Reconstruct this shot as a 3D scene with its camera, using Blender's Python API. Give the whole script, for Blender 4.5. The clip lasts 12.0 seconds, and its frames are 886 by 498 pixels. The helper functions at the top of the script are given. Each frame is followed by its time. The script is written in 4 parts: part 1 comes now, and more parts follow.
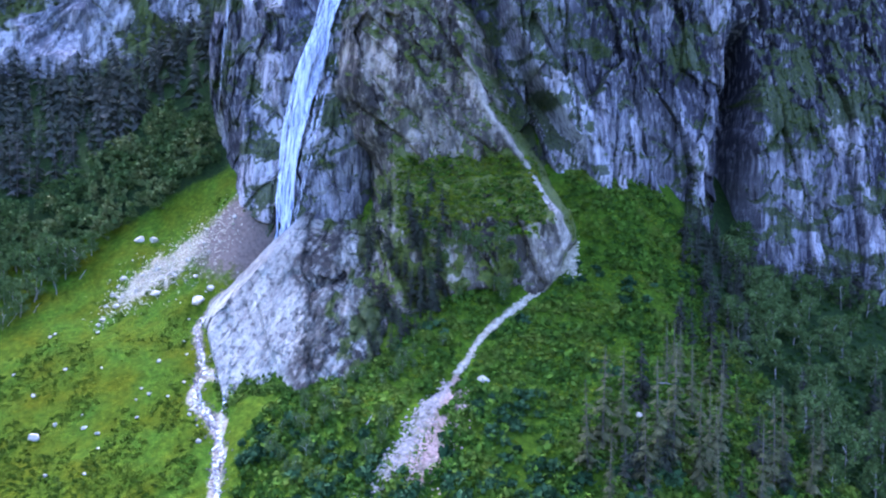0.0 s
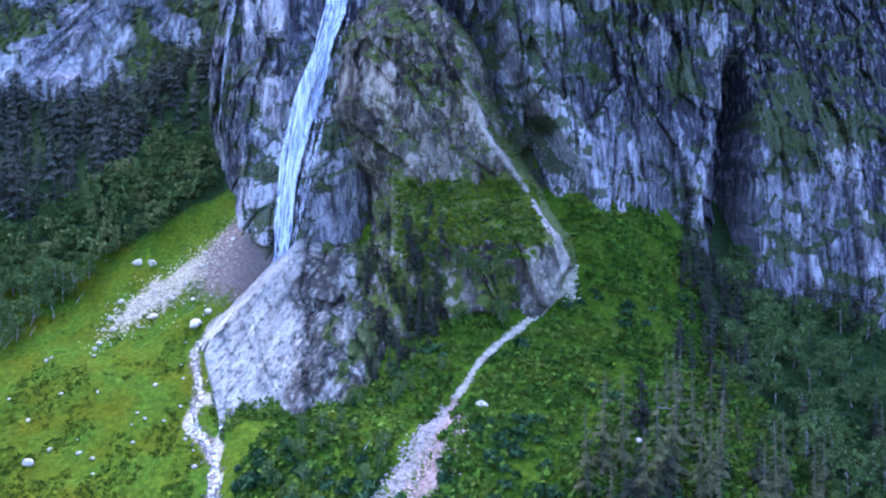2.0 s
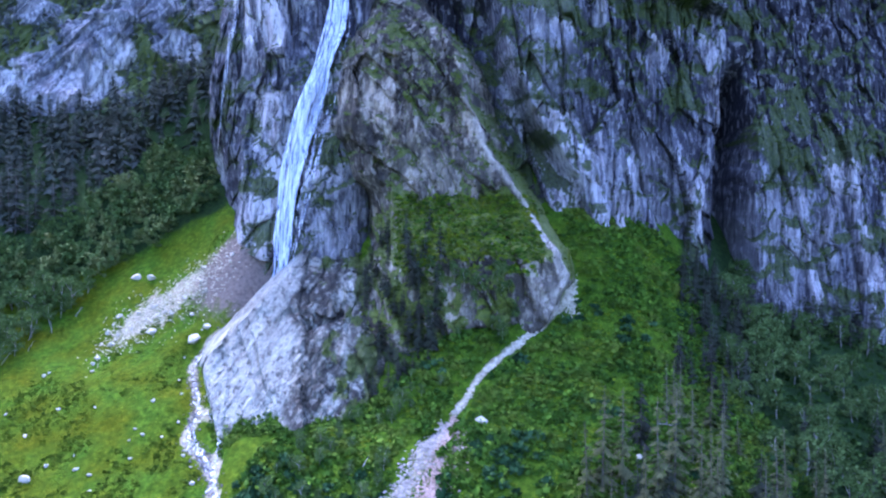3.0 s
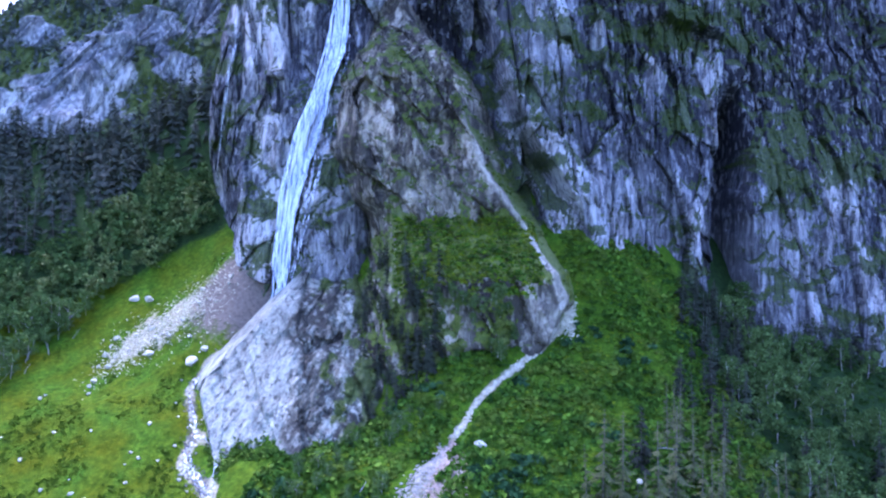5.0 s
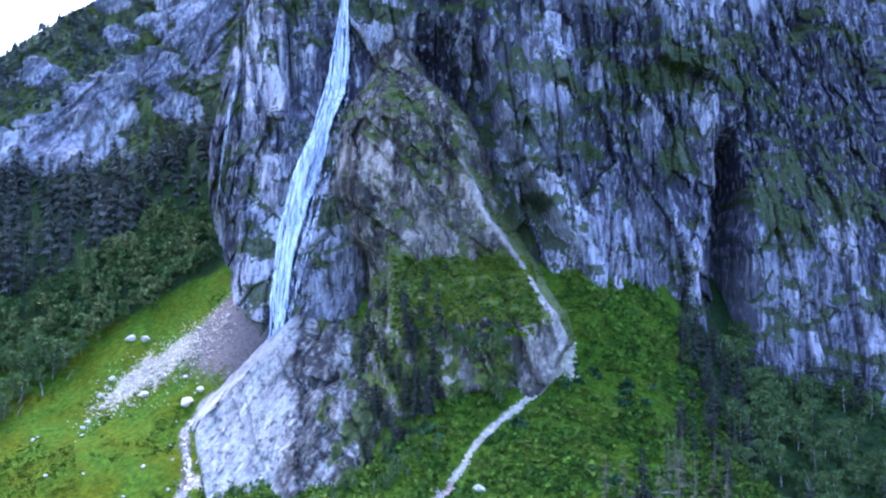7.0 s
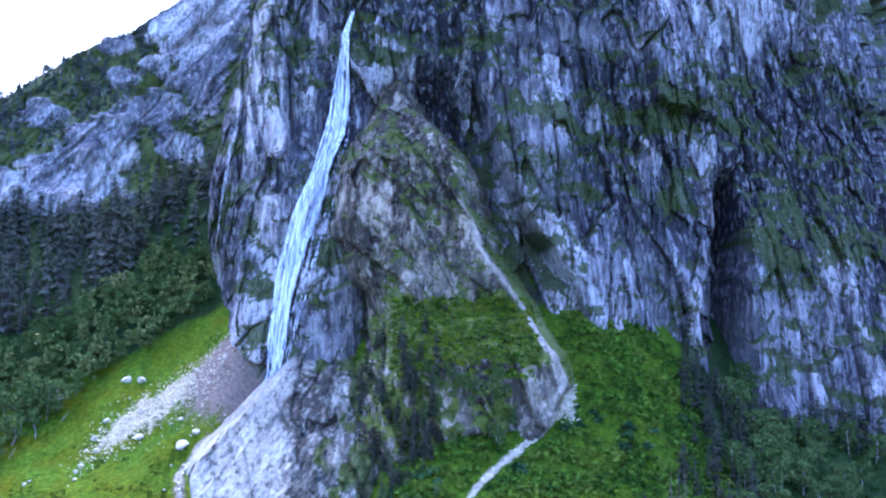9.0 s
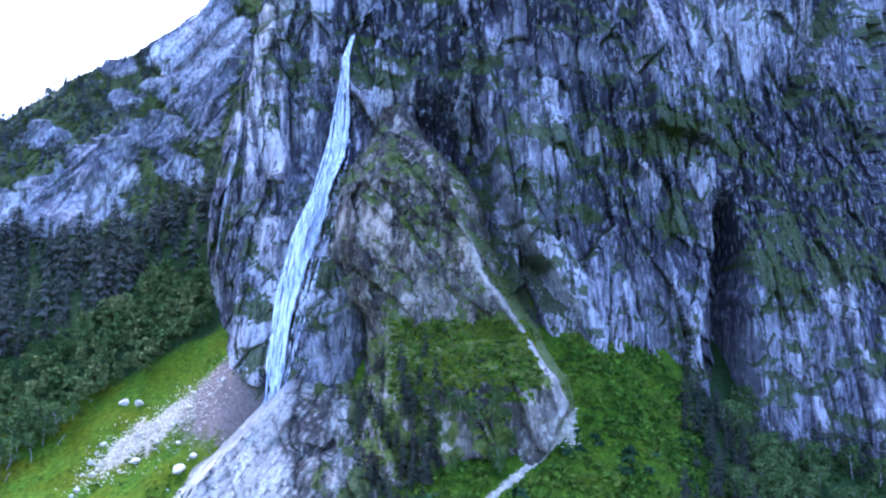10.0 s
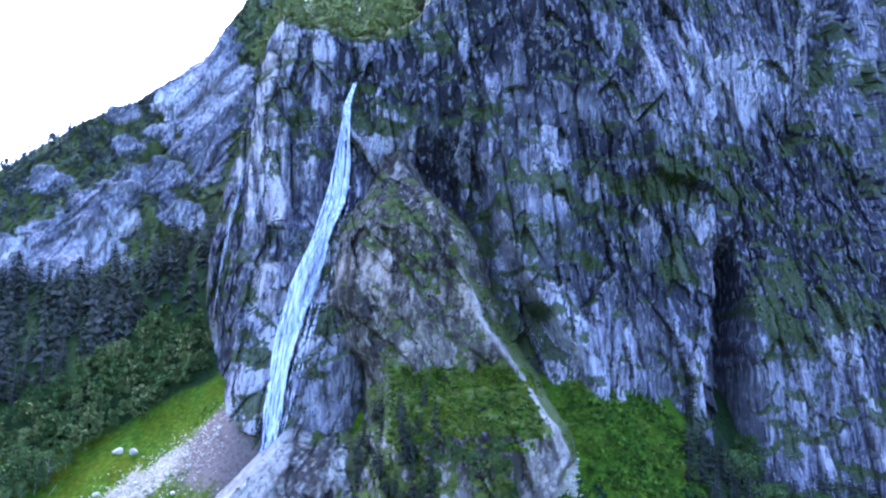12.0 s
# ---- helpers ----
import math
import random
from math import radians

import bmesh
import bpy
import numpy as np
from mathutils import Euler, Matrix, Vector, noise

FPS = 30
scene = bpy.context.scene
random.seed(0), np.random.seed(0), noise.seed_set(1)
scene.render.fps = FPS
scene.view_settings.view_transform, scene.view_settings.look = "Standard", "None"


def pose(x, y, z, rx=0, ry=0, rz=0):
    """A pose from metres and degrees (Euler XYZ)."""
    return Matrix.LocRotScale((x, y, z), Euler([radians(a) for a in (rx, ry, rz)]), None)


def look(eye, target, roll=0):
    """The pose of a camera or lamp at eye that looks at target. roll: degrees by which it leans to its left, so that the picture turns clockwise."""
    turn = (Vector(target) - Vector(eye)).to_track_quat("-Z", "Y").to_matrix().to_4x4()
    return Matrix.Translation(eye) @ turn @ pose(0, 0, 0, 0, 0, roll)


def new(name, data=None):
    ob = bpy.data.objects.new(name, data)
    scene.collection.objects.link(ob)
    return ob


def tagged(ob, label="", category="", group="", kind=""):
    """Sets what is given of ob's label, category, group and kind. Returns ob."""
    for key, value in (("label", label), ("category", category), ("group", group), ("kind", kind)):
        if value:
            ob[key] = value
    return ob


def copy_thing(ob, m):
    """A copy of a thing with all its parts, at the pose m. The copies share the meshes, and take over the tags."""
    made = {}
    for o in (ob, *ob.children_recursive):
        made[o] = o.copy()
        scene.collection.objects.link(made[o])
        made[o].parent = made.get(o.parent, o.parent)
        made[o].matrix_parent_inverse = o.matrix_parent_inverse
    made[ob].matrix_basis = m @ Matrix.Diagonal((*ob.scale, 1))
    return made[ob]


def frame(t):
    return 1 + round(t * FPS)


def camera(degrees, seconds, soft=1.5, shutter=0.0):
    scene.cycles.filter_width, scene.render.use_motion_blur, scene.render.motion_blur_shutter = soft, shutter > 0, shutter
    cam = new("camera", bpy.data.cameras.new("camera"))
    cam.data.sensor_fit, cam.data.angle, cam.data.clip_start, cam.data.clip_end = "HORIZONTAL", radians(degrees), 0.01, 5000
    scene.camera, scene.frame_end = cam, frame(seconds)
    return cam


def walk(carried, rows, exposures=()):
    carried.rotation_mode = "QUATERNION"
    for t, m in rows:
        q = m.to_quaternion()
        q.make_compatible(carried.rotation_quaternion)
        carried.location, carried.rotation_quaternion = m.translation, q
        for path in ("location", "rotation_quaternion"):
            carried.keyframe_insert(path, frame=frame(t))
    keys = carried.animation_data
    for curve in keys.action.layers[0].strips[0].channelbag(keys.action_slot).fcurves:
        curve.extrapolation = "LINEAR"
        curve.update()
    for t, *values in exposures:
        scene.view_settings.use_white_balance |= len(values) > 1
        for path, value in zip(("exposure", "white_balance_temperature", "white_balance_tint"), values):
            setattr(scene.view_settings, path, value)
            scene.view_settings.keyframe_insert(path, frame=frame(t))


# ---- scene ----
cam = camera(61.4, 12.0, soft=2.3)
EYE, TILT = 90.0, -3.0  # metres above the valley floor; degrees at the start
ROWS = [  # seconds, metres right, ahead, up, then yaw, pitch, roll
    (0.0, 0.000, 0.000, 0.000, 0.00, 0.00, -0.00),
    (0.5, 0.015, 0.049, 0.093, -0.01, 0.28, -0.03),
    (1.0, 0.037, 0.120, 0.226, -0.04, 0.67, -0.02),
    (1.5, 0.061, 0.199, 0.376, -0.05, 1.12, -0.05),
    (2.0, 0.090, 0.295, 0.557, -0.09, 1.66, -0.05),
    (2.5, 0.119, 0.390, 0.735, -0.10, 2.20, -0.08),
    (3.0, 0.149, 0.485, 0.916, -0.13, 2.73, -0.07),
    (5.0, 0.234, 0.764, 1.442, -0.20, 4.30, -0.12),
    (5.5, 0.268, 0.876, 1.653, -0.23, 4.93, -0.09),
    (6.0, 0.308, 1.006, 1.899, -0.25, 5.67, -0.14),
    (6.5, 0.349, 1.138, 2.148, -0.26, 6.41, -0.15),
    (7.0, 0.389, 1.269, 2.395, -0.29, 7.15, -0.15),
    (9.0, 0.547, 1.787, 3.372, -0.33, 10.07, -0.19),
    (9.5, 0.589, 1.922, 3.627, -0.34, 10.83, -0.23),
    (10.0, 0.635, 2.073, 3.913, -0.35, 11.68, -0.22),
    (10.5, 0.681, 2.224, 4.197, -0.35, 12.53, -0.24),
    (11.0, 0.727, 2.375, 4.483, -0.35, 13.38, -0.28),
    (11.5, 0.773, 2.524, 4.764, -0.35, 14.22, -0.31),
    (12.0, 0.818, 2.670, 5.038, -0.34, 15.04, -0.33),
]
walk(cam, [(t, pose(0, 0, EYE, TILT, 0, 0) @ pose(x, y, z, 90 + pitch, roll, yaw)) for t, x, y, z, yaw, pitch, roll in ROWS],
     exposures=[(0.0, 2.55, 4940, 37), (12.0, 2.79, 4850, 35)])

# ---- light: bright veiled sky, soft sun over the ridge ----
SUN_ELEV, SUN_TURN = radians(56), radians(-30)
world = bpy.data.worlds.new("sky")
scene.world = world
world.use_nodes = True
wn = world.node_tree.nodes
sky = wn.new("ShaderNodeTexSky")
sky.sky_type = "NISHITA"
sky.sun_disc = False
sky.sun_elevation, sky.sun_rotation = SUN_ELEV, SUN_TURN
sky.air_density, sky.dust_density, sky.ozone_density = 1.0, 3.0, 1.2
wn["Background"].inputs["Strength"].default_value = 0.15
world.node_tree.links.new(sky.outputs["Color"], wn["Background"].inputs["Color"])
sun_data = bpy.data.lights.new("sun", "SUN")
sun_data.energy, sun_data.angle, sun_data.color = 0.8, radians(16), (1.0, 0.97, 0.92)
sun = new("sun", sun_data)
sun.matrix_world = look((math.sin(SUN_TURN) * 600, math.cos(SUN_TURN) * 600, 90 + 600 * math.tan(SUN_ELEV)), (0, 0, 90))

# ---- terrain functions: all heights are counted from the first eye, EYE is added when a mesh is made ----
def hash01(ix, iy, iz, seed):
    """A repeatable number in -1..1 for each whole-number cell."""
    ix, iy, iz = (np.atleast_1d(v).astype(np.int32).view(np.uint32) for v in (ix, iy, iz))
    h = ix * np.uint32(374761393) + iy * np.uint32(668265263) + iz * np.uint32(1274126177) + np.uint32(seed * 974634533 & 0xFFFFFFFF)
    h = (h ^ (h >> np.uint32(13))) * np.uint32(1274126177)
    h = (h ^ (h >> np.uint32(16))) * np.uint32(2246822519)
    return ((h ^ (h >> np.uint32(15))) & np.uint32(0xFFFFFF)) / 8388607.5 - 1.0


def vnoise(x, y, z=0.0, seed=0):
    x, y, z = np.broadcast_arrays(np.asarray(x, float), np.asarray(y, float), np.asarray(z, float))
    ix, iy, iz = np.floor(x), np.floor(y), np.floor(z)
    fx, fy, fz = x - ix, y - iy, z - iz
    fx, fy, fz = (f * f * f * (f * (f * 6 - 15) + 10) for f in (fx, fy, fz))
    total = 0.0
    for dx in (0, 1):
        for dy in (0, 1):
            for dz in (0, 1):
                w = (fx if dx else 1 - fx) * (fy if dy else 1 - fy) * (fz if dz else 1 - fz)
                total = total + w * hash01(ix + dx, iy + dy, iz + dz, seed)
    return total


def fbm(x, y, z=0.0, octaves=4, seed=0, gain=0.5):
    total, amp, norm = 0.0, 1.0, 0.0
    for k in range(octaves):
        f = 2.03**k
        total = total + amp * vnoise(np.asarray(x) * f + 17.3 * k, np.asarray(y) * f - 9.1 * k, np.asarray(z) * f, seed + k)
        norm += amp
        amp *= gain
    return total / norm


def ridge(x, y, z=0.0, octaves=4, seed=0):
    """Sharp-crested noise, 0 in the furrows and 1 on the crests."""
    total, amp, norm = 0.0, 1.0, 0.0
    for k in range(octaves):
        f = 2.07**k
        total = total + amp * (1 - np.abs(vnoise(np.asarray(x) * f + 5.7 * k, np.asarray(y) * f + 3.3 * k, np.asarray(z) * f, seed + k)))
        norm += amp
        amp *= 0.5
    return total / norm


def smooth(a, b, v):
    t = np.clip((np.asarray(v, float) - a) / (b - a), 0, 1)
    return t * t * (3 - 2 * t)


def eased(v, xs, ys, width):
    """A line through a few stations, rounded over the given width."""
    return sum(np.interp(np.asarray(v, float) + k * width / 3, xs, ys) for k in (-3, -2, -1, 0, 1, 2, 3)) / 7


def bell(d, w):
    return np.exp(-0.5 * (np.asarray(d) / w) ** 2)


# valley side in section, and how far it is shifted back along the valley
SIDE_Y = (-400, 60, 110, 140, 166, 195, 222, 238, 255, 275, 300, 350, 460, 700)
SIDE_Z = (-90, -90, -85, -77, -65, -48, -35, -23, -8, 14, 36, 74, 88, 92)
SHIFT_X = (-400, -200, -120, -87, -60, -30, 0, 34, 60, 90, 126, 196, 280, 500)
SHIFT_Y = (70, 62, 48, 36, 25, 10, 0, 0, 8, 29, 72, 124, 160, 200)
CREEK = ((-40, 120), (-50, 160), (-57, 182), (-59, 195), (-63, 205), (-74, 217), (-73.5, 227), (-78, 237), (-83, 250), (-80, 257), (-70, 261), (-61, 266))
BRAID = ((-73.5, 227), (-66, 220), (-62, 212), (-62, 204))
GULLY = ((-13, 176), (-3.5, 188), (4, 207), (11, 219), (20, 229), (32, 239), (40.6, 247.5), (44.2, 252), (42, 257), (36.6, 267.5), (33, 280))


def off_path(x, y, path):
    """How far a place lies from a bent line on the map."""
    best = np.full(np.shape(x), 1e9)
    for (ax, ay), (bx, by) in zip(path, path[1:]):
        k = np.clip(((x - ax) * (bx - ax) + (y - ay) * (by - ay)) / ((bx - ax) ** 2 + (by - ay) ** 2), 0, 1)
        best = np.minimum(best, np.hypot(x - ax - k * (bx - ax), y - ay - k * (by - ay)))
    return best


def ground_z(x, y):
    x, y = np.asarray(x, float), np.asarray(y, float)
    z = eased(y - eased(x, SHIFT_X, SHIFT_Y, 14), SIDE_Y, SIDE_Z, 9)
    z = z + 9 * bell(np.hypot(x + 77, y - 281), 13) - 9 * bell(np.hypot(x + 59, y - 271), 8) - 8 * bell(np.hypot(x + 40, y - 261), 12) + 22 * bell(np.hypot(x + 112, y - 388), 28) + 7 * bell(np.hypot(x - 56, y - 268), 12) - 9 * bell(np.hypot(x + 31, y - 226), 14)
    near = smooth(90, 160, y)
    z = z + near * (2.2 * fbm(x / 26, y / 26, 0, 3, 11) + 0.9 * fbm(x / 7, y / 7, 0, 3, 23))
    z = z - 1.6 * bell(off_path(x, y, CREEK), 3.2) - 0.6 * bell(off_path(x, y, BRAID), 2.5)
    return z - 1.8 * bell(off_path(x, y, GULLY), 3.5) * smooth(188, 205, y)


def facets(x, z, wide, high, seed):
    """Angular blocks of a jointed face: how far each stands out (-1..1), how its own face tilts, and the way to its joint."""
    x, z = np.broadcast_arrays(np.asarray(x, float), np.asarray(z, float))
    u = x / wide + 0.22 * vnoise(x / (1.4 * wide), z / (0.7 * high), 0, seed + 1)
    v = z / high + 0.15 * vnoise(x / wide, z / high, 0, seed + 4)
    iu, iv = np.floor(u), np.floor(v)
    best, second = np.full(u.shape, 9.0), np.full(u.shape, 9.0)
    bu, bv, cu, cv = (np.zeros(u.shape) for _ in range(4))
    for du in (-1, 0, 1):
        for dv in (-1, 0, 1):
            a, b = iu + du, iv + dv
            pu = a + 0.5 + 0.46 * hash01(a, b, 0 * a, seed + 2).reshape(u.shape)
            pv = b + 0.5 + 0.46 * hash01(a, b, 0 * a + 1, seed + 2).reshape(u.shape)
            d = (u - pu) ** 2 + (v - pv) ** 2
            near = d < best
            second = np.where(near, best, np.minimum(second, d))
            best = np.where(near, d, best)
            bu, bv, cu, cv = np.where(near, a, bu), np.where(near, b, bv), np.where(near, pu, cu), np.where(near, pv, cv)
    step, tu, tv = (hash01(bu, bv, 0 * bu + k, seed + 3).reshape(u.shape) for k in (0, 1, 2))
    return step, (u - cu) * tu + (v - cv) * tv, np.sqrt(second) - np.sqrt(best)


def crag(x, z, seed=0, size=1.0):
    """Relief of a jointed, steep rock face in metres (positive: further out): slabs, blocks and chips, each broken off flat."""
    wx = x + 0.10 * z + 2.0 * fbm(x / 13, z / 30, 0, 2, seed + 21)
    total = 3.2 * fbm(x / 32, z / 60, 0, 2, seed + 33) + 0.3 * fbm(x / 2.6, z / 5, 0, 3, seed + 30)
    for k, (wide, high, out, tilt, cut) in enumerate(((19, 64, 2.5, 4.8, 1.0), (7.5, 27, 1.5, 2.7, 0.6), (3.3, 12, 0.62, 1.1, 0.3), (1.6, 4.8, 0.14, 0.24, 0.06))):
        step, lean, joint = facets(wx, z, wide * size, high * size, seed + 11 * k)
        total = total + out * step + tilt * lean - cut * (1 - smooth(0.0, 0.10, joint))
    crack = 1 - smooth(0.0, 0.07, np.abs(vnoise(wx / 15, z / 90, 0, seed + 22)))
    return size * (total - 2.2 * crack)


def tone(x, z, seed, size=1.0):
    """How fresh and pale the rock of each block is, 0 to 1."""
    wx = x + 0.10 * z + 2.0 * fbm(x / 13, z / 30, 0, 2, seed + 21)
    a, b, c = (facets(wx, z, wide * size, high * size, seed + 11 * k)[0] for k, (wide, high) in enumerate(((19, 64), (7.5, 27), (3.3, 12))))
    return smooth(-0.25, 1.2, 0.45 * a + 0.45 * b + 0.30 * c + 1.1 * fbm(x / 20, z / 34, 0, 4, seed + 47))


WALL_X = (-260, -150, -128, -112, -94, -80, -56, 0, 45, 90, 126, 165, 230, 330, 600)
WALL_Y = (900, 540, 400, 332, 299, 284, 271, 274, 270, 294, 318, 336, 366, 425, 560)
TOP_X = (-150, -108, -101, -92, -86, -78, -70, -58, -40, -15, 6, 42, 120, 320)
TOP_Z = (20, 34, 58, 88, 125, 166, 169, 163, 158, 160, 196, 228, 255, 300)


def ledge_steps(x, z, seed, height=19.0, depth=3.2):
    """Broken ledges: the face steps back as it rises, at heights that change from one stretch to the next."""
    cx = np.floor(x / 15 + 0.8 * vnoise(x / 22, z / 30, 0, seed + 3))
    t = z / height + 1.1 * fbm(x / 38, z / 60, 0, 3, seed) + 1.4 * hash01(cx, cx * 0, cx * 0, seed)
    s = t - np.floor(t)
    keep = smooth(-0.25, 0.45, fbm(x / 24, z / 24, 0, 3, seed + 7))
    return depth * keep * (np.floor(t) + smooth(0.72, 1.0, s) - t)


def leaning(x, z):
    """Where the joints of the cliff lean over instead of standing upright: the part by the fall."""
    return (1 - smooth(-46, -30, x - 0.12 * (z - 40) + 4 * fbm(x / 9, z / 9, 0, 2, 411))) * (1 - smooth(45, 95, z + 6 * fbm(x / 12, z / 12, 0, 2, 412)))


def wall_y(x, z):
    """How far ahead the great cliff stands at a place across and a height."""
    side = x - (15 * (1 - smooth(5, 75, z)) + 0.12 * np.clip(z - 110, 0, 60)) * (1 - smooth(-84, -66, x))
    y = eased(side, WALL_X, WALL_Y, 7) + 0.13 * (z + 10)
    edge = eased(z, (-10, 16, 31, 52, 70, 111), (58, 54, 46, 33, 26, 16), 8) + 2.0 * fbm(z / 8, 0.5, 0, 3, 46)
    y = y + 21 * (1 - smooth(-2.5, 1.5, x - edge)) * smooth(-34, -22, x) * (1 - smooth(85, 125, z)) * (0.25 + 0.75 * smooth(12, 44, z))        # dark gully by the buttress
    centre = 129 + 0.085 * (z + 4) + 3.0 * fbm(z / 14, 0.5, 0, 3, 44)
    y = y + 27 * smooth(-17, -8, x - centre) * (1 - smooth(-3.0, 1.0, x - centre)) * (1 - smooth(64, 84, z))                                     # deep cleft
    y = y - 9 * smooth(0, 3, x - centre) * (1 - smooth(36, 78, z + 3 * vnoise(x / 12, 0.5, 0, 3)))      # block beside the cleft
    y = y - 8 * smooth(88, 93, x + 0.05 * (z - 100)) * (1 - smooth(122, 128, x)) * smooth(101, 104, z + 3 * vnoise(x / 9, 2.5, 0, 5)) * (1 - smooth(150, 190, z))
    y = y + 10 * bell(x - 190 - 0.5 * (z - 160), 6) * smooth(130, 145, z)
    y = y - 5 * bell(x + 86, 9) * (1 - smooth(60, 110, z))
    y = y + 4 * bell(x - eased(z, (-20, 24, 69, 130), (-61, -56, -45, -37), 8), 7)                      # chute of the fall
    slant = leaning(x, z)
    return y + ledge_steps(x, z, 51) * (1 - 0.6 * slant) - (1 - slant) * crag(x, z, 100) - 0.85 * slant * crag(x - 0.38 * (z - 30), z * 1.5, 100)


CREST_Z = (-30, -9, 5.6, 15, 32, 51, 68, 80, 90, 106)
CREST_X = (30, 41, 34, 30, 17.2, 9.2, 5.2, -0.6, -8, -16)
FLANK_Z = (-40, 13, 30, 47, 78, 90, 106)
FLANK_X = (-18, -17, -29, -33.5, -30, -26, -20)


def crest_x(z):
    """Where the right-hand crest of the buttress runs."""
    return eased(z, CREST_Z, CREST_X, 3) + 1.3 * fbm(np.asarray(z) / 7, 0.5, 0, 3, 18)


def buttress_y(x, z):
    """The pointed rock buttress that leans on the cliff: a sharp crest over the gully, the other flank running into the cliff."""
    right = x - crest_x(z)
    left = eased(z, FLANK_Z, FLANK_X, 6) - x + 2.5 * fbm(z / 9, x / 20, 0, 3, 19)
    face = 256 + 0.17 * (z - 15) - 13.5 * (1 - smooth(-5, 17, z + 2.5 * vnoise(x / 8, 1.5, 0, 9))) + 17 * smooth(70, 100, z)
    face = face - 0.10 * np.clip(x - crest_x(z) + 26, 0, 26) * smooth(10, 24, z)
    face = face + 3.0 * np.clip(right, 0, 40) + (0.9 * np.clip(left + 5, 0, 5) + 2.3 * np.clip(left, 0, 60)) * smooth(-25, 5, z) + 0.9 * np.clip(-16 - x, 0, 60) * (1 - smooth(-10, 12, z))
    calm = 1 - 0.6 * bell(right + 2, 3.5)
    return face - 0.75 * calm * crag(x + 0.25 * z, z * 1.5, 300, 0.72) + ledge_steps(x, z, 81, 9.0, 1.9) - 0.9 * fbm(x / 4, z / 4, 0, 3, 91)


def slab_y(x, z):
    """The pale, tilted slab and the rib of broken rock under the fall."""
    drop = -13 - z
    y = 257 - np.where(drop > 0, 1.03, 1.7) * drop
    edge = eased(z, (-70, -54, -36, -13, 0), (-57, -64, -75, -57, -50), 5)
    y = y + 2.6 * np.clip(edge - x, 0, 60)
    y = y + 0.13 * np.clip(x + 44, 0, 100) - 4.5 * bell(x + 28, 14)
    broken = smooth(-50, -40, x + 0.25 * (z + 30))
    return y - (0.22 + 0.75 * broken) * crag(x, z * 2.0, 500, 0.8) - 0.8 * fbm(x / 7, z / 10, 0, 4, 93) - 0.7 * (1 - broken) * (ridge((x - 0.75 * z) / 2.4, (z + 0.75 * x) / 16, 0, 3, 98) - 0.6) - (0.25 + 0.35 * broken) * fbm(x / 1.7, z / 1.7, 0, 2, 94) - 0.8 * (ridge((x + 0.5 * z) / 3.2, z / 11, 0, 3, 97) - 0.6) - 0.9 * (1 - broken) * (1 - smooth(0, 0.1, np.abs(vnoise((x + 0.6 * z) / 5, z / 22, 0, 95)))) * -1


FAR_X = (-900, -420, -266, -254, -246, -234, -219, -204, -193, -182, -170, -161, -158, -156, 0)
FAR_TOP = (30, 78, 141, 160, 176, 189, 197, 205, 220, 241, 255, 270, 312, 340, 420)


def patch(x, z, cx, cz, rx, rz):
    """1 inside a ragged oval, 0 outside."""
    return 1 - smooth(0.75, 1.1, np.hypot((x - cx) / rx, (z - cz) / rz) + 0.5 * fbm(x / 10, z / 7, 0, 5, 19, 0.6))


def far_bare(x, z):
    """Where the far mountain shows bare crags."""
    ovals = ((-238, 138, 13, 11), (-172, 198, 15, 16), (-205, 172, 9, 8), (-220, 86, 34, 30), (-200, 123, 21, 22), (-180, 147, 18, 16), (-188, 184, 12, 7), (-156, 215, 22, 50), (-160, 120, 14, 12), (-150, 165, 14, 20), (-190, 214, 11, 16), (-176, 232, 12, 26), (-164, 262, 12, 30), (-212, 196, 10, 9), (-168, 172, 14, 10))
    return np.max([patch(x, z, *o) for o in ovals], axis=0)


def far_y(x, z):
    """The further mountain: forest below, crags between, a rounded top."""
    y = 405 + 0.25 * (x + 250) + 0.45 * (z - 60)
    y = y - 3 * far_bare(x, z) + 9 * smooth(-195, -175, x) * (1 - smooth(90, 120, z))
    return y + ledge_steps(x, z, 61, 30.0, 9.0) - 1.0 * crag((x - 0.5 * z) * 0.6, z * 0.6, 700) - 1.2 * ridge((x - 0.6 * z) / 7, z / 24, 0, 3, 66) - 6 * fbm(x / 40, z / 40, 0, 2, 63)

